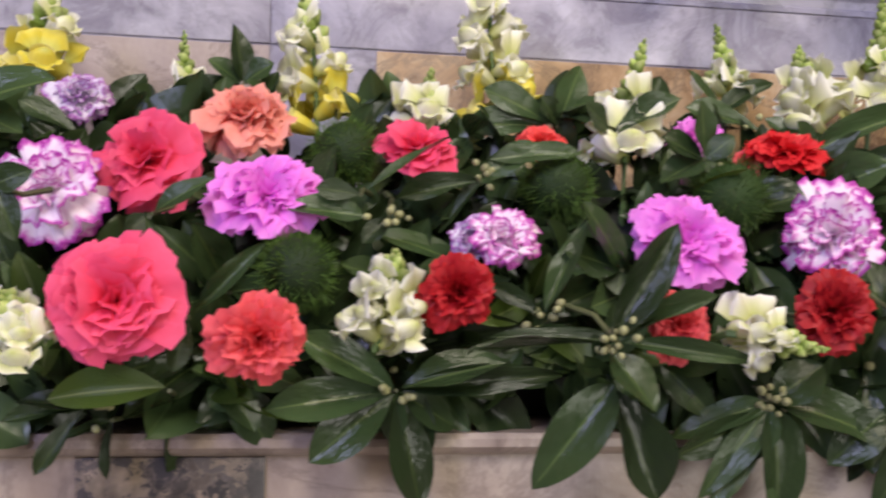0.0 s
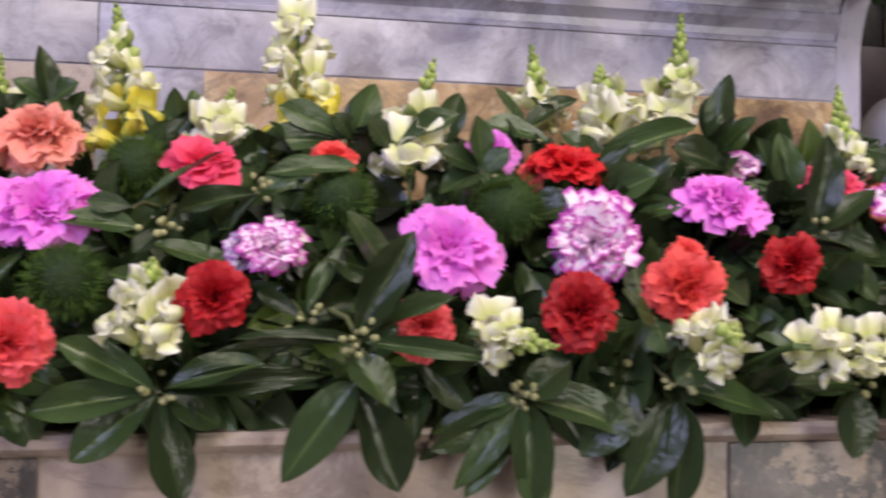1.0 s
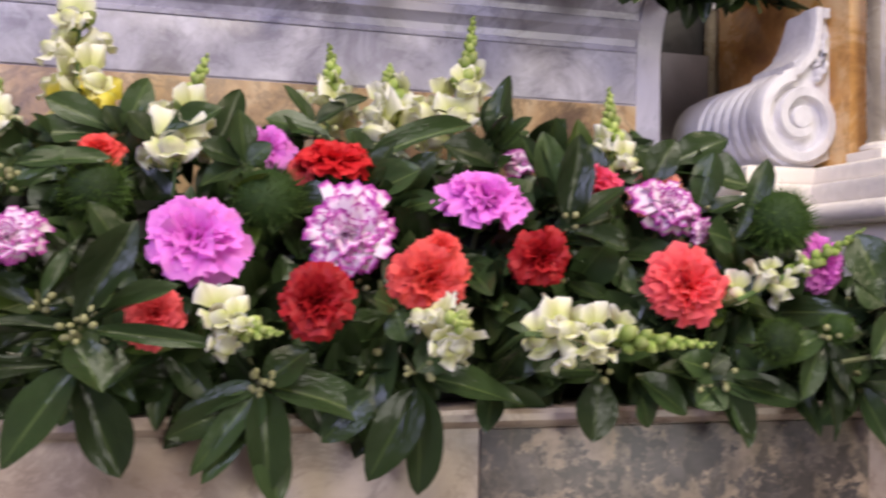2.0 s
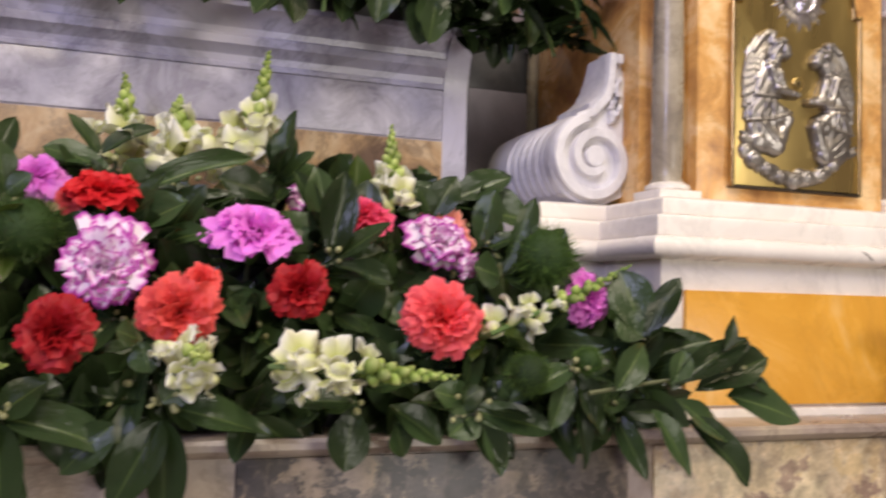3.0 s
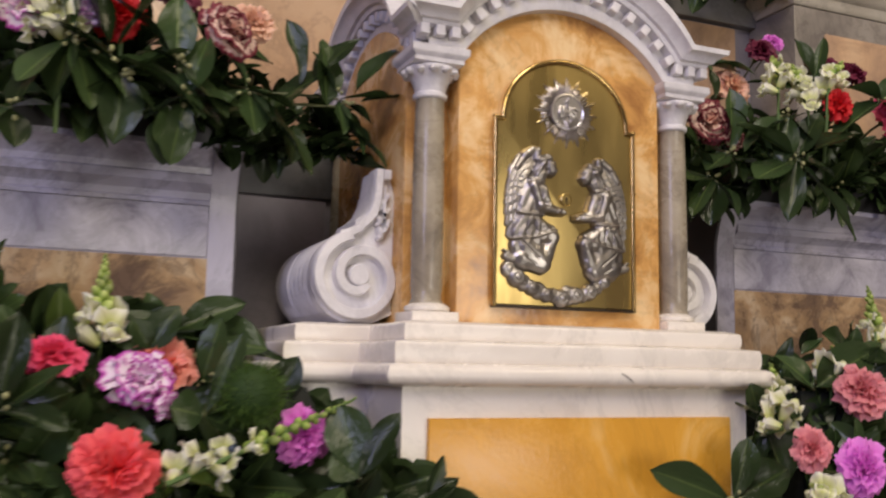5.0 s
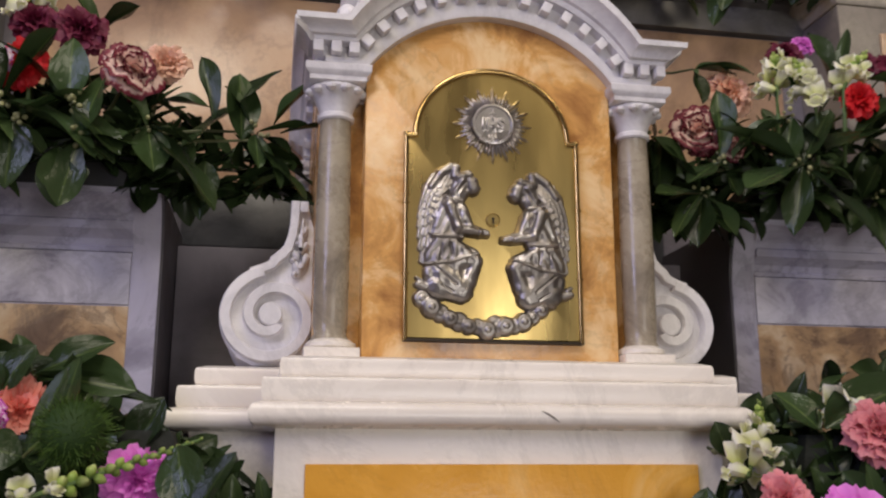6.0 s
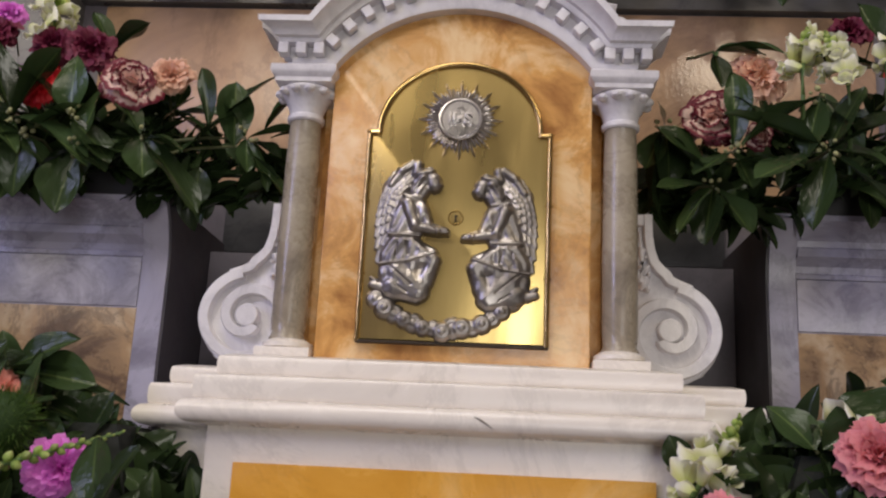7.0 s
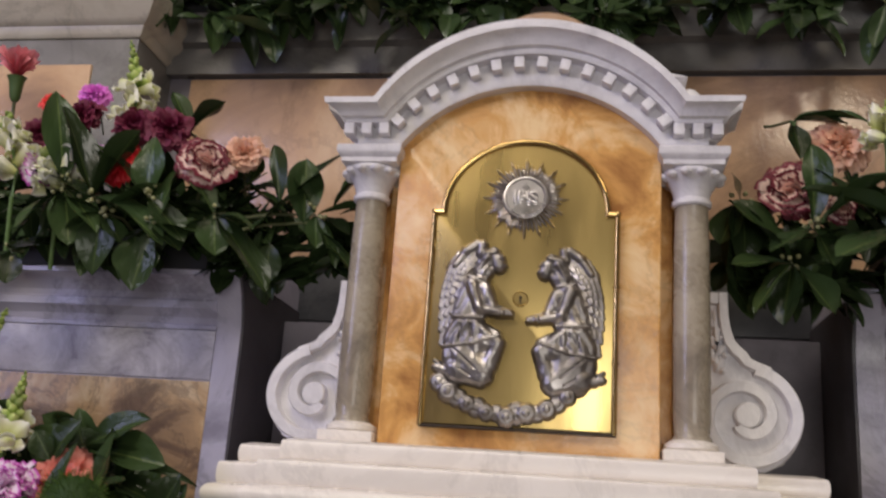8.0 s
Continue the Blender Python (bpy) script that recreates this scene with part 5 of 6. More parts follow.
green_tuft(0.808, 0.690, 1.440, 0.034)
green_tuft(0.760, 0.619, 1.334, 0.021)
green_tuft(0.823, 0.628, 1.344, 0.015)

# snapdragon spikes
snapdragon((-0.206, 0.860, 1.527), (-0.203, 0.900, 1.623), florets=9, buds=16, size=0.026, yellow=3, open_part=0.6)
snapdragon((-0.083, 0.880, 1.518), (-0.091, 0.900, 1.585), florets=2, buds=18, size=0.02, open_part=0.2)
snapdragon((0.027, 0.840, 1.493), (0.011, 0.890, 1.632), florets=10, buds=18, size=0.028, yellow=3, open_part=0.65)
snapdragon((0.187, 0.840, 1.505), (0.184, 0.885, 1.666), florets=14, buds=18, size=0.028, yellow=3, open_part=0.72)
snapdragon((0.108, 0.800, 1.496), (0.120, 0.820, 1.548), florets=7, buds=14, size=0.021, open_part=0.4)
snapdragon((0.269, 0.760, 1.472), (0.294, 0.790, 1.575), florets=7, buds=20, size=0.026, open_part=0.45)
snapdragon((0.416, 0.900, 1.531), (0.422, 0.935, 1.629), florets=7, buds=18, size=0.026, open_part=0.45)
snapdragon((0.484, 0.840, 1.515), (0.476, 0.870, 1.596), florets=8, buds=14, size=0.028, open_part=0.55)
snapdragon((0.535, 0.850, 1.518), (0.567, 0.882, 1.656), florets=9, buds=22, size=0.026, open_part=0.5)
snapdragon((0.676, 0.765, 1.481), (0.677, 0.778, 1.569), florets=5, buds=20, size=0.022, open_part=0.4)
snapdragon((0.066, 0.646, 1.334), (0.077, 0.640, 1.396), florets=11, buds=9, size=0.022, open_part=0.72)
snapdragon((-0.142, 0.626, 1.327), (-0.154, 0.627, 1.367), florets=8, buds=8, size=0.02, open_part=0.75)
snapdragon((0.294, 0.620, 1.350), (0.344, 0.592, 1.343), florets=7, buds=12, size=0.02, open_part=0.5)
snapdragon((0.464, 0.633, 1.333), (0.477, 0.592, 1.353), florets=8, buds=8, size=0.021, open_part=0.8)
snapdragon((0.533, 0.610, 1.341), (0.681, 0.593, 1.334), florets=10, buds=18, size=0.021, open_part=0.52)
snapdragon((0.730, 0.633, 1.368), (0.912, 0.706, 1.435), florets=7, buds=20, size=0.018, open_part=0.42)
snapdragon((1.420, 0.675, 1.404), (1.482, 0.761, 1.479), florets=7, buds=12, size=0.022, open_part=0.55)
snapdragon((1.578, 0.757, 1.455), (1.633, 0.808, 1.505), florets=5, buds=9, size=0.022, open_part=0.5)
snapdragon((1.755, 0.840, 1.488), (1.771, 0.870, 1.599), florets=6, buds=16, size=0.024, open_part=0.5)
snapdragon((1.411, 0.596, 1.326), (1.401, 0.605, 1.355), florets=6, buds=7, size=0.02, open_part=0.7)

# laurel sprigs that stand out
sprig((0.081, 0.652, 1.307), [((0.016, 0.642, 1.345), 0.026), ((-0.003, 0.642, 1.297), 0.028), ((0.025, 0.640, 1.263), 0.031), ((0.099, 0.644, 1.230), 0.031), ((0.078, 0.652, 1.269), 0.018), ((0.124, 0.662, 1.281), 0.023), ((0.151, 0.642, 1.331), 0.027), ((0.197, 0.647, 1.322), 0.021)], buds=6)
sprig((0.214, 0.606, 1.345), [((0.249, 0.596, 1.420), 0.026, (0.1, -0.8, 0.5), (0.211, 0.606, 1.347)), ((0.161, 0.601, 1.253), 0.030, (0.1, -0.8, 0.5), (0.212, 0.606, 1.319)), ((0.244, 0.601, 1.245), 0.031, (0.1, -0.8, 0.5), (0.212, 0.606, 1.315)), ((0.314, 0.596, 1.336), 0.014), ((0.131, 0.596, 1.354), 0.012), ((0.279, 0.601, 1.378), 0.009), ((0.121, 0.616, 1.340), 0.016), ((0.232, 0.581, 1.307), 0.029, (0.1, -0.8, 0.5), (0.210, 0.606, 1.338))], buds=12)
sprig((0.180, 0.660, 1.356), [((0.216, 0.680, 1.427), 0.018), ((0.146, 0.670, 1.378), 0.012), ((0.231, 0.680, 1.378), 0.024)], buds=7)
sprig((0.145, 0.717, 1.451), [((0.113, 0.717, 1.413), 0.012), ((0.221, 0.717, 1.478), 0.019, (0.1, -0.8, 0.5), (0.150, 0.717, 1.466)), ((0.083, 0.712, 1.438), 0.014), ((0.187, 0.717, 1.482), 0.021)], buds=7)
sprig((0.077, 0.692, 1.421), [((0.006, 0.682, 1.427), 0.024, (0.1, -0.8, 0.5), (0.062, 0.692, 1.421)), ((0.058, 0.682, 1.403), 0.015)], buds=7)
sprig((-0.060, 0.635, 1.309), [((-0.131, 0.625, 1.311), 0.027, (0.1, -0.8, 0.5), (-0.062, 0.635, 1.311))], buds=0, meshes=OLIVE_LEAVES, label="single olive-green laurel leaf")
sprig((-0.050, 0.640, 1.353), [((-0.005, 0.630, 1.402), 0.013), ((-0.075, 0.630, 1.417), 0.014), ((-0.058, 0.630, 1.321), 0.015)], buds=0)
sprig((-0.081, 0.684, 1.418), [((-0.043, 0.674, 1.447), 0.018), ((-0.095, 0.674, 1.406), 0.015)], buds=0)
sprig((-0.221, 0.740, 1.490), [((-0.158, 0.730, 1.516), 0.037), ((-0.177, 0.730, 1.475), 0.031)], buds=0)
sprig((-0.160, 0.620, 1.430), [((-0.139, 0.610, 1.440), 0.016), ((-0.144, 0.610, 1.400), 0.016)], buds=3)
sprig((0.057, 0.692, 1.436), [((0.118, 0.692, 1.482), 0.014), ((0.026, 0.682, 1.440), 0.015)], buds=0)
sprig((0.224, 0.800, 1.504), [((0.245, 0.800, 1.557), 0.027), ((0.209, 0.790, 1.528), 0.018), ((0.161, 0.790, 1.534), 0.025), ((0.144, 0.790, 1.504), 0.023)], buds=2)
sprig((-0.035, 0.840, 1.533), [((-0.039, 0.830, 1.582), 0.020), ((-0.062, 0.830, 1.551), 0.021), ((-0.010, 0.830, 1.551), 0.021), ((-0.099, 0.830, 1.509), 0.028)], buds=0)
sprig((0.093, 0.840, 1.515), [((0.086, 0.830, 1.549), 0.021), ((0.063, 0.830, 1.522), 0.026), ((0.126, 0.830, 1.520), 0.019)], buds=0)
sprig((0.254, 0.750, 1.492), [((0.307, 0.740, 1.525), 0.018), ((0.232, 0.740, 1.516), 0.026)], buds=0)
sprig((0.327, 0.740, 1.475), [((0.322, 0.730, 1.521), 0.027), ((0.290, 0.730, 1.492), 0.026), ((0.289, 0.730, 1.461), 0.026), ((0.347, 0.730, 1.494), 0.020), ((0.343, 0.730, 1.468), 0.022)], buds=2)
sprig((0.401, 0.880, 1.533), [((0.373, 0.870, 1.575), 0.024), ((0.449, 0.870, 1.573), 0.018)], buds=0)
sprig((0.241, 0.678, 1.388), [((0.197, 0.668, 1.403), 0.031), ((0.214, 0.668, 1.438), 0.033), ((0.234, 0.668, 1.372), 0.020)], buds=0)
sprig((-0.112, 0.645, 1.297), [((-0.139, 0.635, 1.258), 0.010), ((-0.158, 0.635, 1.292), 0.013), ((-0.149, 0.635, 1.306), 0.014)], buds=4)
sprig((-0.098, 0.660, 1.286), [((-0.102, 0.660, 1.248), 0.009), ((-0.126, 0.650, 1.279), 0.010)], buds=0)
sprig((-0.022, 0.665, 1.305), [((0.001, 0.665, 1.268), 0.026), ((-0.049, 0.655, 1.321), 0.018), ((-0.038, 0.655, 1.296), 0.022)], buds=0)
sprig((0.337, 0.645, 1.301), [((0.286, 0.635, 1.237), 0.023), ((0.320, 0.645, 1.260), 0.025), ((0.347, 0.630, 1.223), 0.029), ((0.371, 0.635, 1.329), 0.029), ((0.425, 0.635, 1.286), 0.030), ((0.270, 0.655, 1.278), 0.025)], buds=6)
sprig((0.454, 0.642, 1.309), [((0.541, 0.632, 1.288), 0.034), ((0.417, 0.632, 1.228), 0.032, (0.1, -0.8, 0.5), (0.455, 0.642, 1.298)), ((0.464, 0.637, 1.212), 0.028, (0.1, -0.8, 0.5), (0.455, 0.642, 1.298)), ((0.381, 0.642, 1.258), 0.034, (0.1, -0.8, 0.5), (0.420, 0.642, 1.295)), ((0.483, 0.642, 1.337), 0.026)], buds=6)
sprig((0.340, 0.650, 1.294), [((0.351, 0.640, 1.211), 0.029), ((0.295, 0.640, 1.230), 0.019), ((0.325, 0.660, 1.255), 0.024), ((0.269, 0.640, 1.265), 0.024)], buds=7)
sprig((0.612, 0.650, 1.308), [((0.603, 0.640, 1.251), 0.038), ((0.659, 0.650, 1.260), 0.029, (0.1, -0.8, 0.5), (0.649, 0.650, 1.289)), ((0.693, 0.645, 1.273), 0.033, (0.1, -0.8, 0.5), (0.643, 0.650, 1.305)), ((0.553, 0.640, 1.314), 0.027)], buds=3)
sprig((0.702, 0.645, 1.303), [((0.749, 0.635, 1.251), 0.024), ((0.722, 0.635, 1.322), 0.023), ((0.798, 0.635, 1.283), 0.029), ((0.660, 0.635, 1.314), 0.021)], buds=6)
sprig((0.437, 0.639, 1.359), [((0.419, 0.629, 1.368), 0.025), ((0.445, 0.634, 1.334), 0.026)], buds=0)
sprig((0.437, 0.780, 1.488), [((0.534, 0.770, 1.540), 0.019), ((0.476, 0.770, 1.470), 0.025), ((0.423, 0.770, 1.514), 0.025)], buds=0)
sprig((0.563, 0.770, 1.486), [((0.506, 0.760, 1.508), 0.031), ((0.531, 0.760, 1.476), 0.025)], buds=0)
sprig((0.607, 0.740, 1.449), [((0.591, 0.730, 1.517), 0.030), ((0.571, 0.730, 1.514), 0.020), ((0.645, 0.740, 1.511), 0.032, (0.1, -0.8, 0.5), (0.635, 0.740, 1.442)), ((0.617, 0.730, 1.486), 0.025)], buds=0)
sprig((0.598, 0.690, 1.426), [((0.606, 0.680, 1.509), 0.032), ((0.649, 0.680, 1.467), 0.026), ((0.539, 0.680, 1.397), 0.019), ((0.655, 0.680, 1.411), 0.017)], buds=3)
sprig((0.724, 0.780, 1.480), [((0.745, 0.770, 1.526), 0.030), ((0.705, 0.770, 1.510), 0.023)], buds=0)
sprig((0.767, 0.700, 1.420), [((0.800, 0.690, 1.498), 0.019), ((0.851, 0.690, 1.447), 0.024), ((0.736, 0.690, 1.429), 0.037), ((0.807, 0.690, 1.404), 0.027)], buds=0)
sprig((0.909, 0.670, 1.363), [((0.942, 0.660, 1.426), 0.027), ((0.893, 0.690, 1.432), 0.045), ((0.883, 0.680, 1.384), 0.033)], buds=0)
sprig((0.960, 0.605, 1.338), [((1.044, 0.595, 1.296), 0.041, (0.1, -0.8, 0.5), (0.957, 0.605, 1.314)), ((1.006, 0.605, 1.352), 0.032, (0.1, -0.8, 0.5), (0.922, 0.605, 1.320)), ((0.984, 0.605, 1.371), 0.028, (0.1, -0.8, 0.5), (0.898, 0.605, 1.325)), ((0.969, 0.605, 1.390), 0.013, (0.1, -0.8, 0.5), (0.953, 0.605, 1.356)), ((0.954, 0.595, 1.275), 0.037, (0.1, -0.8, 0.5), (0.901, 0.605, 1.312)), ((0.988, 0.590, 1.238), 0.027, (0.1, -0.8, 0.5), (0.914, 0.605, 1.292)), ((0.921, 0.595, 1.244), 0.027, (0.1, -0.8, 0.5), (0.875, 0.605, 1.303)), ((0.911, 0.605, 1.357), 0.025, (0.1, -0.8, 0.5), (0.898, 0.605, 1.320)), ((0.880, 0.615, 1.365), 0.026, (0.1, -0.8, 0.5), (0.839, 0.605, 1.320)), ((1.012, 0.605, 1.319), 0.021, (0.1, -0.8, 0.5), (0.960, 0.605, 1.335))], root=(0.817, 0.615, 1.317), buds=3)
sprig((0.810, 0.630, 1.339), [((0.828, 0.620, 1.248), 0.023), ((0.844, 0.630, 1.276), 0.029), ((0.784, 0.620, 1.285), 0.025), ((0.745, 0.620, 1.315), 0.024), ((0.842, 0.620, 1.344), 0.026)], buds=6)
sprig((0.726, 0.645, 1.303), [((0.746, 0.635, 1.243), 0.026), ((0.694, 0.635, 1.279), 0.029), ((0.772, 0.635, 1.296), 0.030), ((0.680, 0.635, 1.319), 0.029)], buds=6)
sprig((1.368, 0.700, 1.320), [((1.252, 0.688, 1.363), 0.035), ((1.288, 0.690, 1.288), 0.038), ((1.370, 0.690, 1.254), 0.042), ((1.443, 0.690, 1.359), 0.042), ((1.462, 0.690, 1.297), 0.042), ((1.387, 0.690, 1.393), 0.034)], buds=7)
sprig((1.424, 0.720, 1.421), [((1.395, 0.710, 1.311), 0.033), ((1.407, 0.710, 1.455), 0.027), ((1.485, 0.710, 1.428), 0.041), ((1.463, 0.710, 1.334), 0.041)], buds=4)
sprig((1.552, 0.760, 1.448), [((1.608, 0.780, 1.395), 0.083), ((1.516, 0.780, 1.498), 0.037), ((1.663, 0.750, 1.516), 0.046)], buds=0)
sprig((0.746, 0.800, 1.498), [((0.818, 0.790, 1.534), 0.036), ((0.846, 0.790, 1.486), 0.035), ((0.742, 0.790, 1.515), 0.036), ((0.689, 0.790, 1.488), 0.030), ((0.879, 0.790, 1.477), 0.017)], buds=0)

# ---- arrangements on the second tier ----
carnation(0.803, 0.870, 1.853, 0.074, "burgundy_edge", 0.45, 0.45, frill=0.68, petals=44)
carnation(0.836, 0.905, 1.878, 0.061, "peach", 0.3, 0.4)
carnation(0.743, 0.880, 1.901, 0.068, "burgundy", 0.1, 0.5)
carnation(0.689, 0.890, 1.910, 0.062, "burgundy", -0.1, 0.5)
carnation(0.680, 0.885, 1.856, 0.061, "scarlet", 0, 0.1)
carnation(0.616, 0.880, 1.916, 0.066, "burgundy", -0.1, 0.6)
carnation(0.554, 0.900, 1.903, 0.056, "burgundy", -0.2, 0.4)
carnation(0.615, 0.910, 1.962, 0.045, "lilac", 0.1, 0.8)
carnation(0.553, 0.910, 1.950, 0.034, "orange", 0, 1)
carnation(0.479, 0.930, 2.004, 0.090, "dusty", 0.1, 6, petals=20)
carnation(0.627, 0.890, 1.870, 0.044, "bicolour", 0, 0.2, petals=48)
carnation(0.652, 0.870, 1.854, 0.049, "violet_edge", -0.1, 0.2)
carnation(0.582, 0.870, 1.845, 0.060, "bicolour", -0.1, 0.2, petals=48)
carnation(0.098, 0.870, 1.771, 0.063, "lilac", -0.1, 0.3)
carnation(0.214, 0.870, 1.779, 0.060, "scarlet", -0.1, 0.3)
carnation(1.488, 0.875, 1.826, 0.074, "burgundy_edge", -0.1, 0.1, frill=0.68, petals=44)
carnation(1.551, 0.900, 1.890, 0.071, "peach", 0.3, 0.3)
carnation(1.545, 0.890, 1.809, 0.037, "burgundy_edge", 0.1, 0.1, frill=0.68, petals=44)
carnation(1.696, 0.840, 1.868, 0.055, "scarlet", 0, 0.2)
carnation(1.790, 0.900, 1.947, 0.054, "burgundy", 0.2, 0.6)
carnation(1.698, 1.000, 2.002, 0.057, "burgundy", 0, 0.6)
carnation(1.741, 1.020, 2.029, 0.043, "lilac", 0, 0.8)
carnation(1.794, 0.950, 1.971, 0.047, "burgundy", 0, 0.7)
carnation(1.839, 0.860, 1.878, 0.080, "rose", 0, 0.3)
sprig((1.487, 0.872, 1.741), [((1.427, 0.862, 1.813), 0.040), ((1.439, 0.862, 1.687), 0.036), ((1.473, 0.862, 1.671), 0.038), ((1.422, 0.862, 1.739), 0.032), ((1.529, 0.862, 1.685), 0.037)], buds=4)
sprig((0.674, 0.850, 1.795), [((0.622, 0.840, 1.914), 0.042), ((0.721, 0.840, 1.883), 0.051), ((0.594, 0.840, 1.838), 0.042), ((0.784, 0.840, 1.758), 0.040)], buds=5)
sprig((1.701, 0.900, 1.899), [((1.672, 0.890, 1.984), 0.025), ((1.724, 0.890, 1.995), 0.018), ((1.609, 0.890, 1.911), 0.032), ((1.575, 0.890, 1.917), 0.023)], buds=0)
sprig((1.599, 0.840, 1.839), [((1.507, 0.830, 1.780), 0.038), ((1.638, 0.830, 1.789), 0.043), ((1.576, 0.830, 1.767), 0.038)], buds=6)
snapdragon((0.685, 0.900, 1.909), (0.642, 0.930, 2.045), florets=7, buds=18, size=0.026, open_part=0.5)
snapdragon((0.559, 0.860, 1.827), (0.500, 0.900, 1.929), florets=9, buds=8, size=0.026, open_part=0.75)
snapdragon((0.623, 0.860, 1.808), (0.591, 0.870, 1.869), florets=9, buds=8, size=0.026, open_part=0.75)
snapdragon((1.626, 0.830, 1.848), (1.608, 0.840, 1.915), florets=7, buds=10, size=0.019, open_part=0.7)
snapdragon((1.672, 0.840, 1.878), (1.726, 0.860, 1.944), florets=5, buds=8, size=0.020, open_part=0.7)
snapdragon((1.580, 0.840, 1.869), (1.598, 0.870, 1.935), florets=7, buds=12, size=0.020, open_part=0.7)
sprig((0.634, 0.850, 1.809), [((0.607, 0.840, 1.937), 0.045), ((0.613, 0.840, 1.740), 0.041), ((0.662, 0.840, 1.734), 0.047), ((0.580, 0.840, 1.754), 0.041), ((0.698, 0.840, 1.756), 0.040)], buds=8)
sprig((0.743, 0.855, 1.798), [((0.738, 0.845, 1.876), 0.048), ((0.674, 0.845, 1.874), 0.049), ((0.804, 0.845, 1.746), 0.040), ((0.715, 0.845, 1.808), 0.027), ((0.744, 0.855, 1.696), 0.049, (0.1, -0.8, 0.5), (0.735, 0.855, 1.748))], buds=10)
sprig((0.751, 0.920, 1.910), [((0.796, 0.910, 1.953), 0.029), ((0.727, 0.910, 1.966), 0.030)], buds=0)
sprig((0.824, 0.870, 1.783), [((0.776, 0.860, 1.750), 0.047), ((0.880, 0.860, 1.766), 0.040), ((0.910, 0.860, 1.695), 0.046), ((0.836, 0.860, 1.730), 0.040), ((0.792, 0.860, 1.836), 0.027)], buds=4)
sprig((0.941, 0.900, 1.794), [((0.962, 0.900, 1.885), 0.043, (0.1, -0.8, 0.5), (0.910, 0.900, 1.816)), ((0.878, 0.900, 1.889), 0.018, (0.1, -0.8, 0.5), (0.893, 0.900, 1.808)), ((0.988, 0.900, 1.770), 0.023), ((1.006, 0.890, 1.807), 0.020), ((0.979, 0.890, 1.729), 0.020), ((0.949, 0.890, 1.749), 0.024), ((0.909, 0.890, 1.849), 0.021)], root=(0.822, 0.910, 1.788), buds=5)
sprig((0.949, 0.900, 1.785), [((1.013, 0.890, 1.870), 0.039, (0.1, -0.8, 0.5), (0.963, 0.900, 1.805)), ((1.041, 0.890, 1.812), 0.037, (0.1, -0.8, 0.5), (0.971, 0.900, 1.795)), ((1.008, 0.890, 1.718), 0.029, (0.1, -0.8, 0.5), (0.950, 0.900, 1.767)), ((0.921, 0.900, 1.869), 0.042, (0.1, -0.8, 0.5), (0.927, 0.900, 1.782)), ((0.920, 0.900, 1.833), 0.053, (0.1, -0.8, 0.5), (0.859, 0.900, 1.770)), ((0.987, 0.900, 1.746), 0.017, (0.1, -0.8, 0.5), (0.942, 0.900, 1.777)), ((0.888, 0.900, 1.707), 0.031, (0.1, -0.8, 0.5), (0.887, 0.900, 1.756))], root=(0.807, 0.910, 1.766), buds=3)
sprig((0.685, 0.860, 1.779), [((0.726, 0.850, 1.736), 0.032), ((0.638, 0.860, 1.754), 0.051), ((0.735, 0.860, 1.684), 0.040, (0.1, -0.8, 0.5), (0.738, 0.860, 1.738)), ((0.624, 0.850, 1.799), 0.042), ((0.686, 0.850, 1.702), 0.042), ((0.757, 0.850, 1.819), 0.031)], buds=9)
sprig((0.755, 0.860, 1.763), [((0.775, 0.850, 1.835), 0.038), ((0.740, 0.850, 1.682), 0.038), ((0.798, 0.850, 1.737), 0.038), ((0.815, 0.850, 1.768), 0.038), ((0.707, 0.850, 1.735), 0.031)], buds=6)
sprig((0.580, 0.850, 1.726), [((0.542, 0.840, 1.689), 0.039), ((0.617, 0.840, 1.734), 0.041), ((0.593, 0.840, 1.767), 0.035), ((0.588, 0.840, 1.683), 0.034)], buds=4)
sprig((1.508, 0.860, 1.779), [((1.580, 0.850, 1.790), 0.032, (0.1, -0.8, 0.5), (1.505, 0.860, 1.844)), ((1.585, 0.860, 1.774), 0.033, (0.1, -0.8, 0.5), (1.473, 0.860, 1.762)), ((1.527, 0.850, 1.733), 0.035), ((1.459, 0.850, 1.750), 0.036), ((1.510, 0.850, 1.873), 0.025)], buds=6)
sprig((1.437, 0.890, 1.814), [((1.430, 0.880, 1.847), 0.051), ((1.411, 0.880, 1.764), 0.037), ((1.447, 0.880, 1.745), 0.043), ((1.417, 0.910, 1.713), 0.038), ((1.477, 0.880, 1.785), 0.037)], buds=3)
sprig((1.495, 0.890, 1.914), [((1.496, 0.880, 1.904), 0.008), ((1.556, 0.890, 1.914), 0.026), ((1.504, 0.880, 1.865), 0.029), ((1.575, 0.880, 1.926), 0.019)], buds=0)
sprig((1.602, 0.830, 1.772), [((1.575, 0.820, 1.681), 0.036), ((1.492, 0.820, 1.817), 0.038), ((1.517, 0.820, 1.739), 0.053), ((1.671, 0.820, 1.761), 0.047), ((1.636, 0.820, 1.846), 0.039), ((1.717, 0.820, 1.839), 0.040), ((1.711, 0.820, 1.669), 0.016)], buds=8)
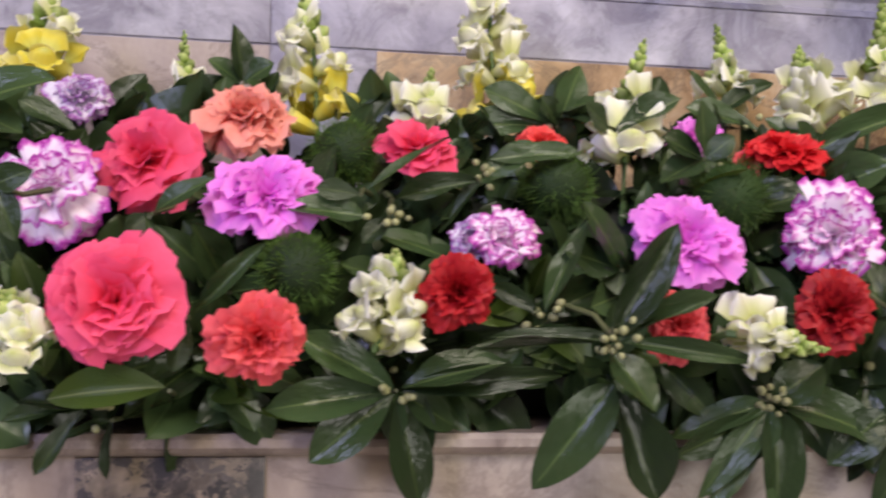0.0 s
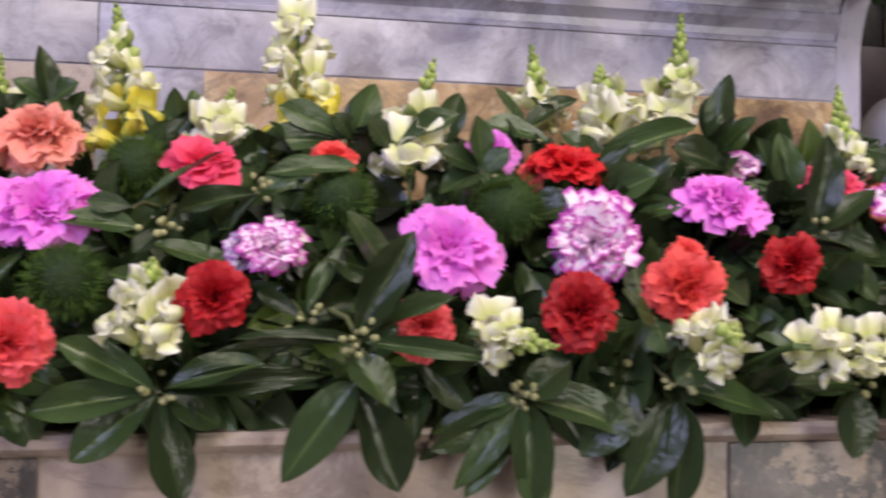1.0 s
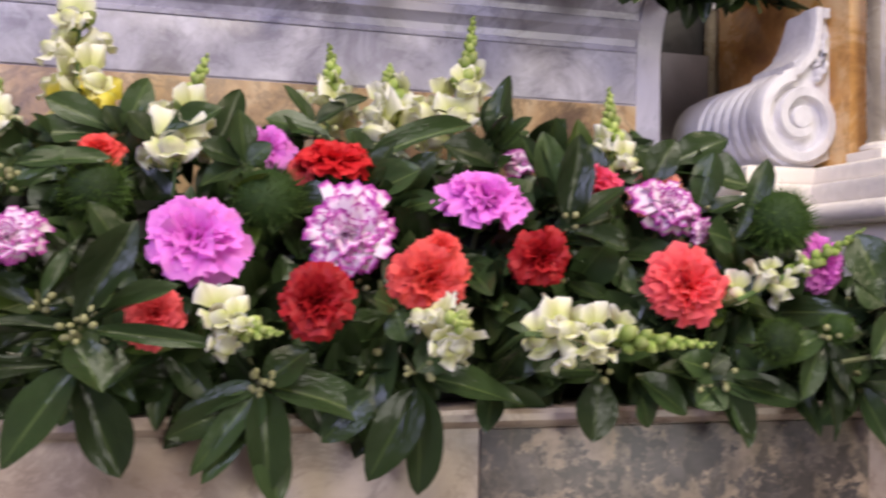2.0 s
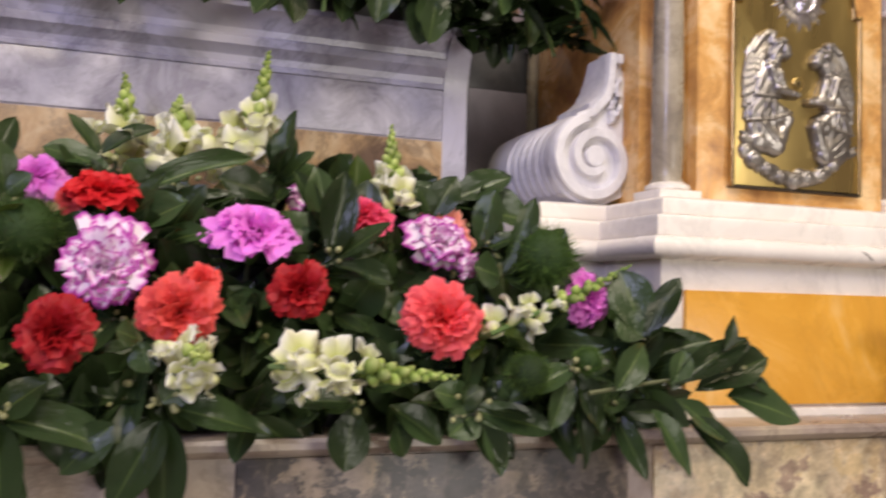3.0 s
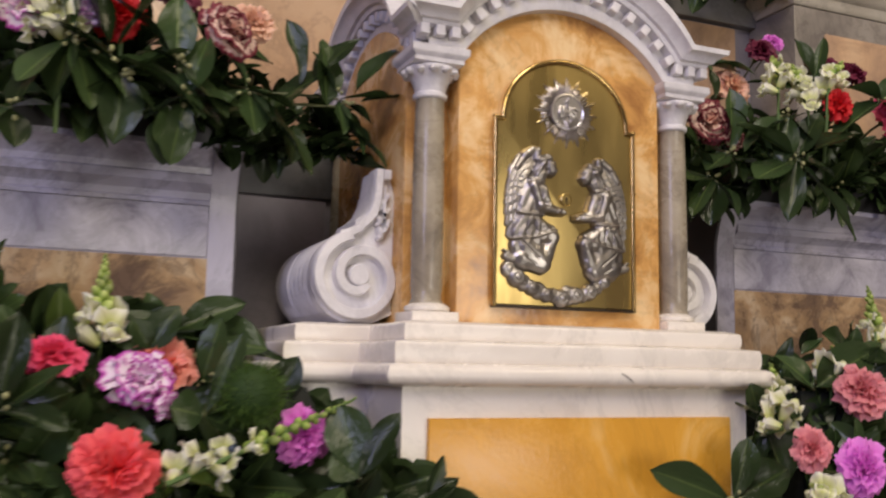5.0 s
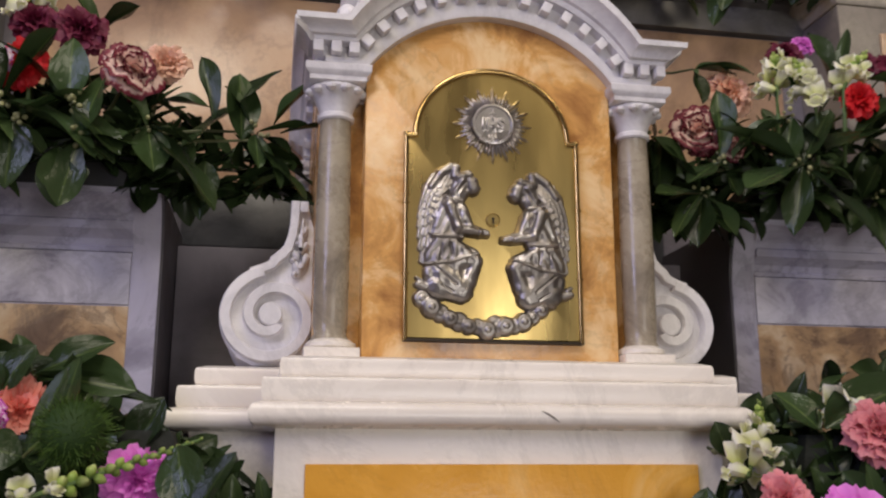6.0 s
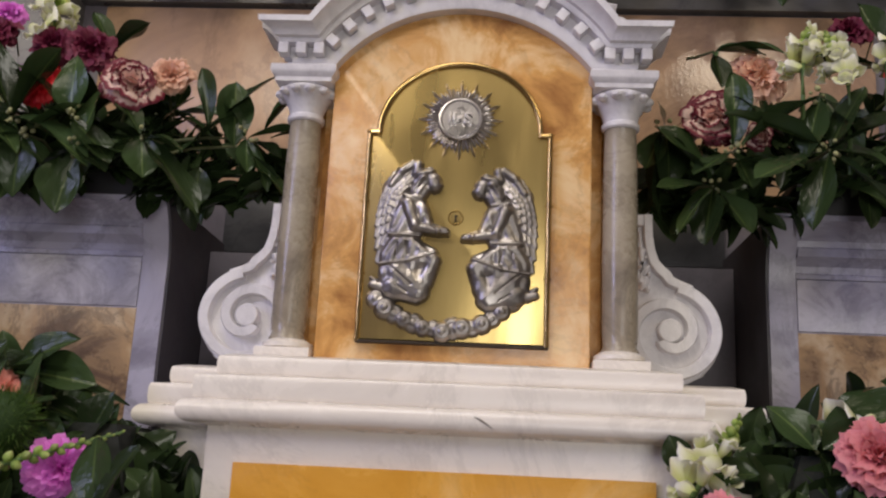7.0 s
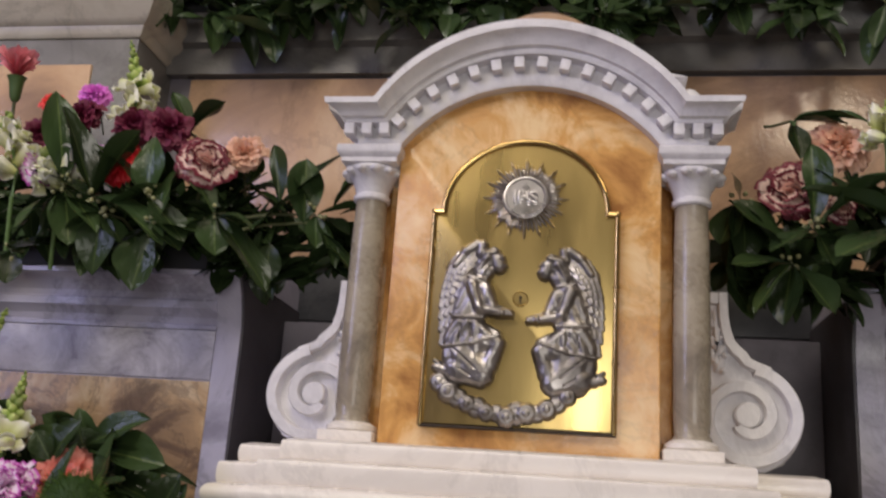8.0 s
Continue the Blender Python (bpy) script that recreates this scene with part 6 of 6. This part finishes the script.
sprig((1.782, 0.840, 1.883), [((1.667, 0.830, 1.824), 0.041), ((1.845, 0.830, 1.943), 0.053), ((1.704, 0.830, 1.897), 0.034), ((1.862, 0.830, 1.828), 0.052)], buds=4)

# ---- bay leaves that fill the beds ----
def lower_bed(x, f):
    shrink = max(0.35, 1 - max(0, x - 0.72) * 2.4) if x < 1.2 else max(0.5, 1 - max(0, 1.62 - x) * 2.5)
    z = 1.292 + 0.225 * f * shrink
    return (x, 0.675 + 0.15 * f ** 1.4, z), (0, -1, -0.35 + 1.1 * f)


def upper_bed(x, f):
    return (x, 0.90 + 0.10 * f, 1.745 + 0.13 * f), (0, -1, -0.3 + 1.0 * f)


def garland_end(x, f):
    reach = min(1.0, abs(x - CX) / 0.4)
    return (x, 0.93 + 0.06 * f, 1.725 + 0.115 * f * reach), (0, -1, -0.5 + 0.9 * f)


def top_bed(x, f):
    return (x, 1.085 + 0.08 * f, 2.168 + 0.014 * math.sin(23 * x) + 0.13 * f), (0, -1, -1.0 + 1.3 * f)


filler(1, 90, lower_bed, -0.55, 0.98, 0.062)
filler(2, 26, lower_bed, 1.50, 2.2, 0.062)
filler(3, 46, upper_bed, -0.45, 0.84, 0.062)
filler(4, 24, upper_bed, 1.58, 2.3, 0.062)
filler(5, 26, top_bed, 0.50, 1.95, 0.078)
filler(6, 16, lower_bed, -0.55, 0.95, 0.055, meshes=OLIVE_LEAVES, group="olive sprigs")
foliage(11, 1900, lower_bed, -0.62, 0.95, 0.062, "dense dark laurel leaves filling the lower flower bed")
foliage(12, 700, lower_bed, 1.50, 2.3, 0.062, "dense dark laurel leaves beside the pedestal")
foliage(13, 800, upper_bed, -0.5, 0.82, 0.060, "dense dark laurel leaves on the second tier")
foliage(14, 560, upper_bed, 1.58, 2.4, 0.060, "dense dark laurel leaves on the second tier")
foliage(16, 130, garland_end, 0.80, 0.985, 0.062, "dark laurel leaves hanging at the end of the upper garland")
foliage(17, 115, garland_end, 1.44, 1.60, 0.062, "dark laurel leaves hanging at the end of the upper garland")
foliage(15, 330, top_bed, 0.48, 1.98, 0.080, "dense dark laurel leaves hanging from the reredos top")
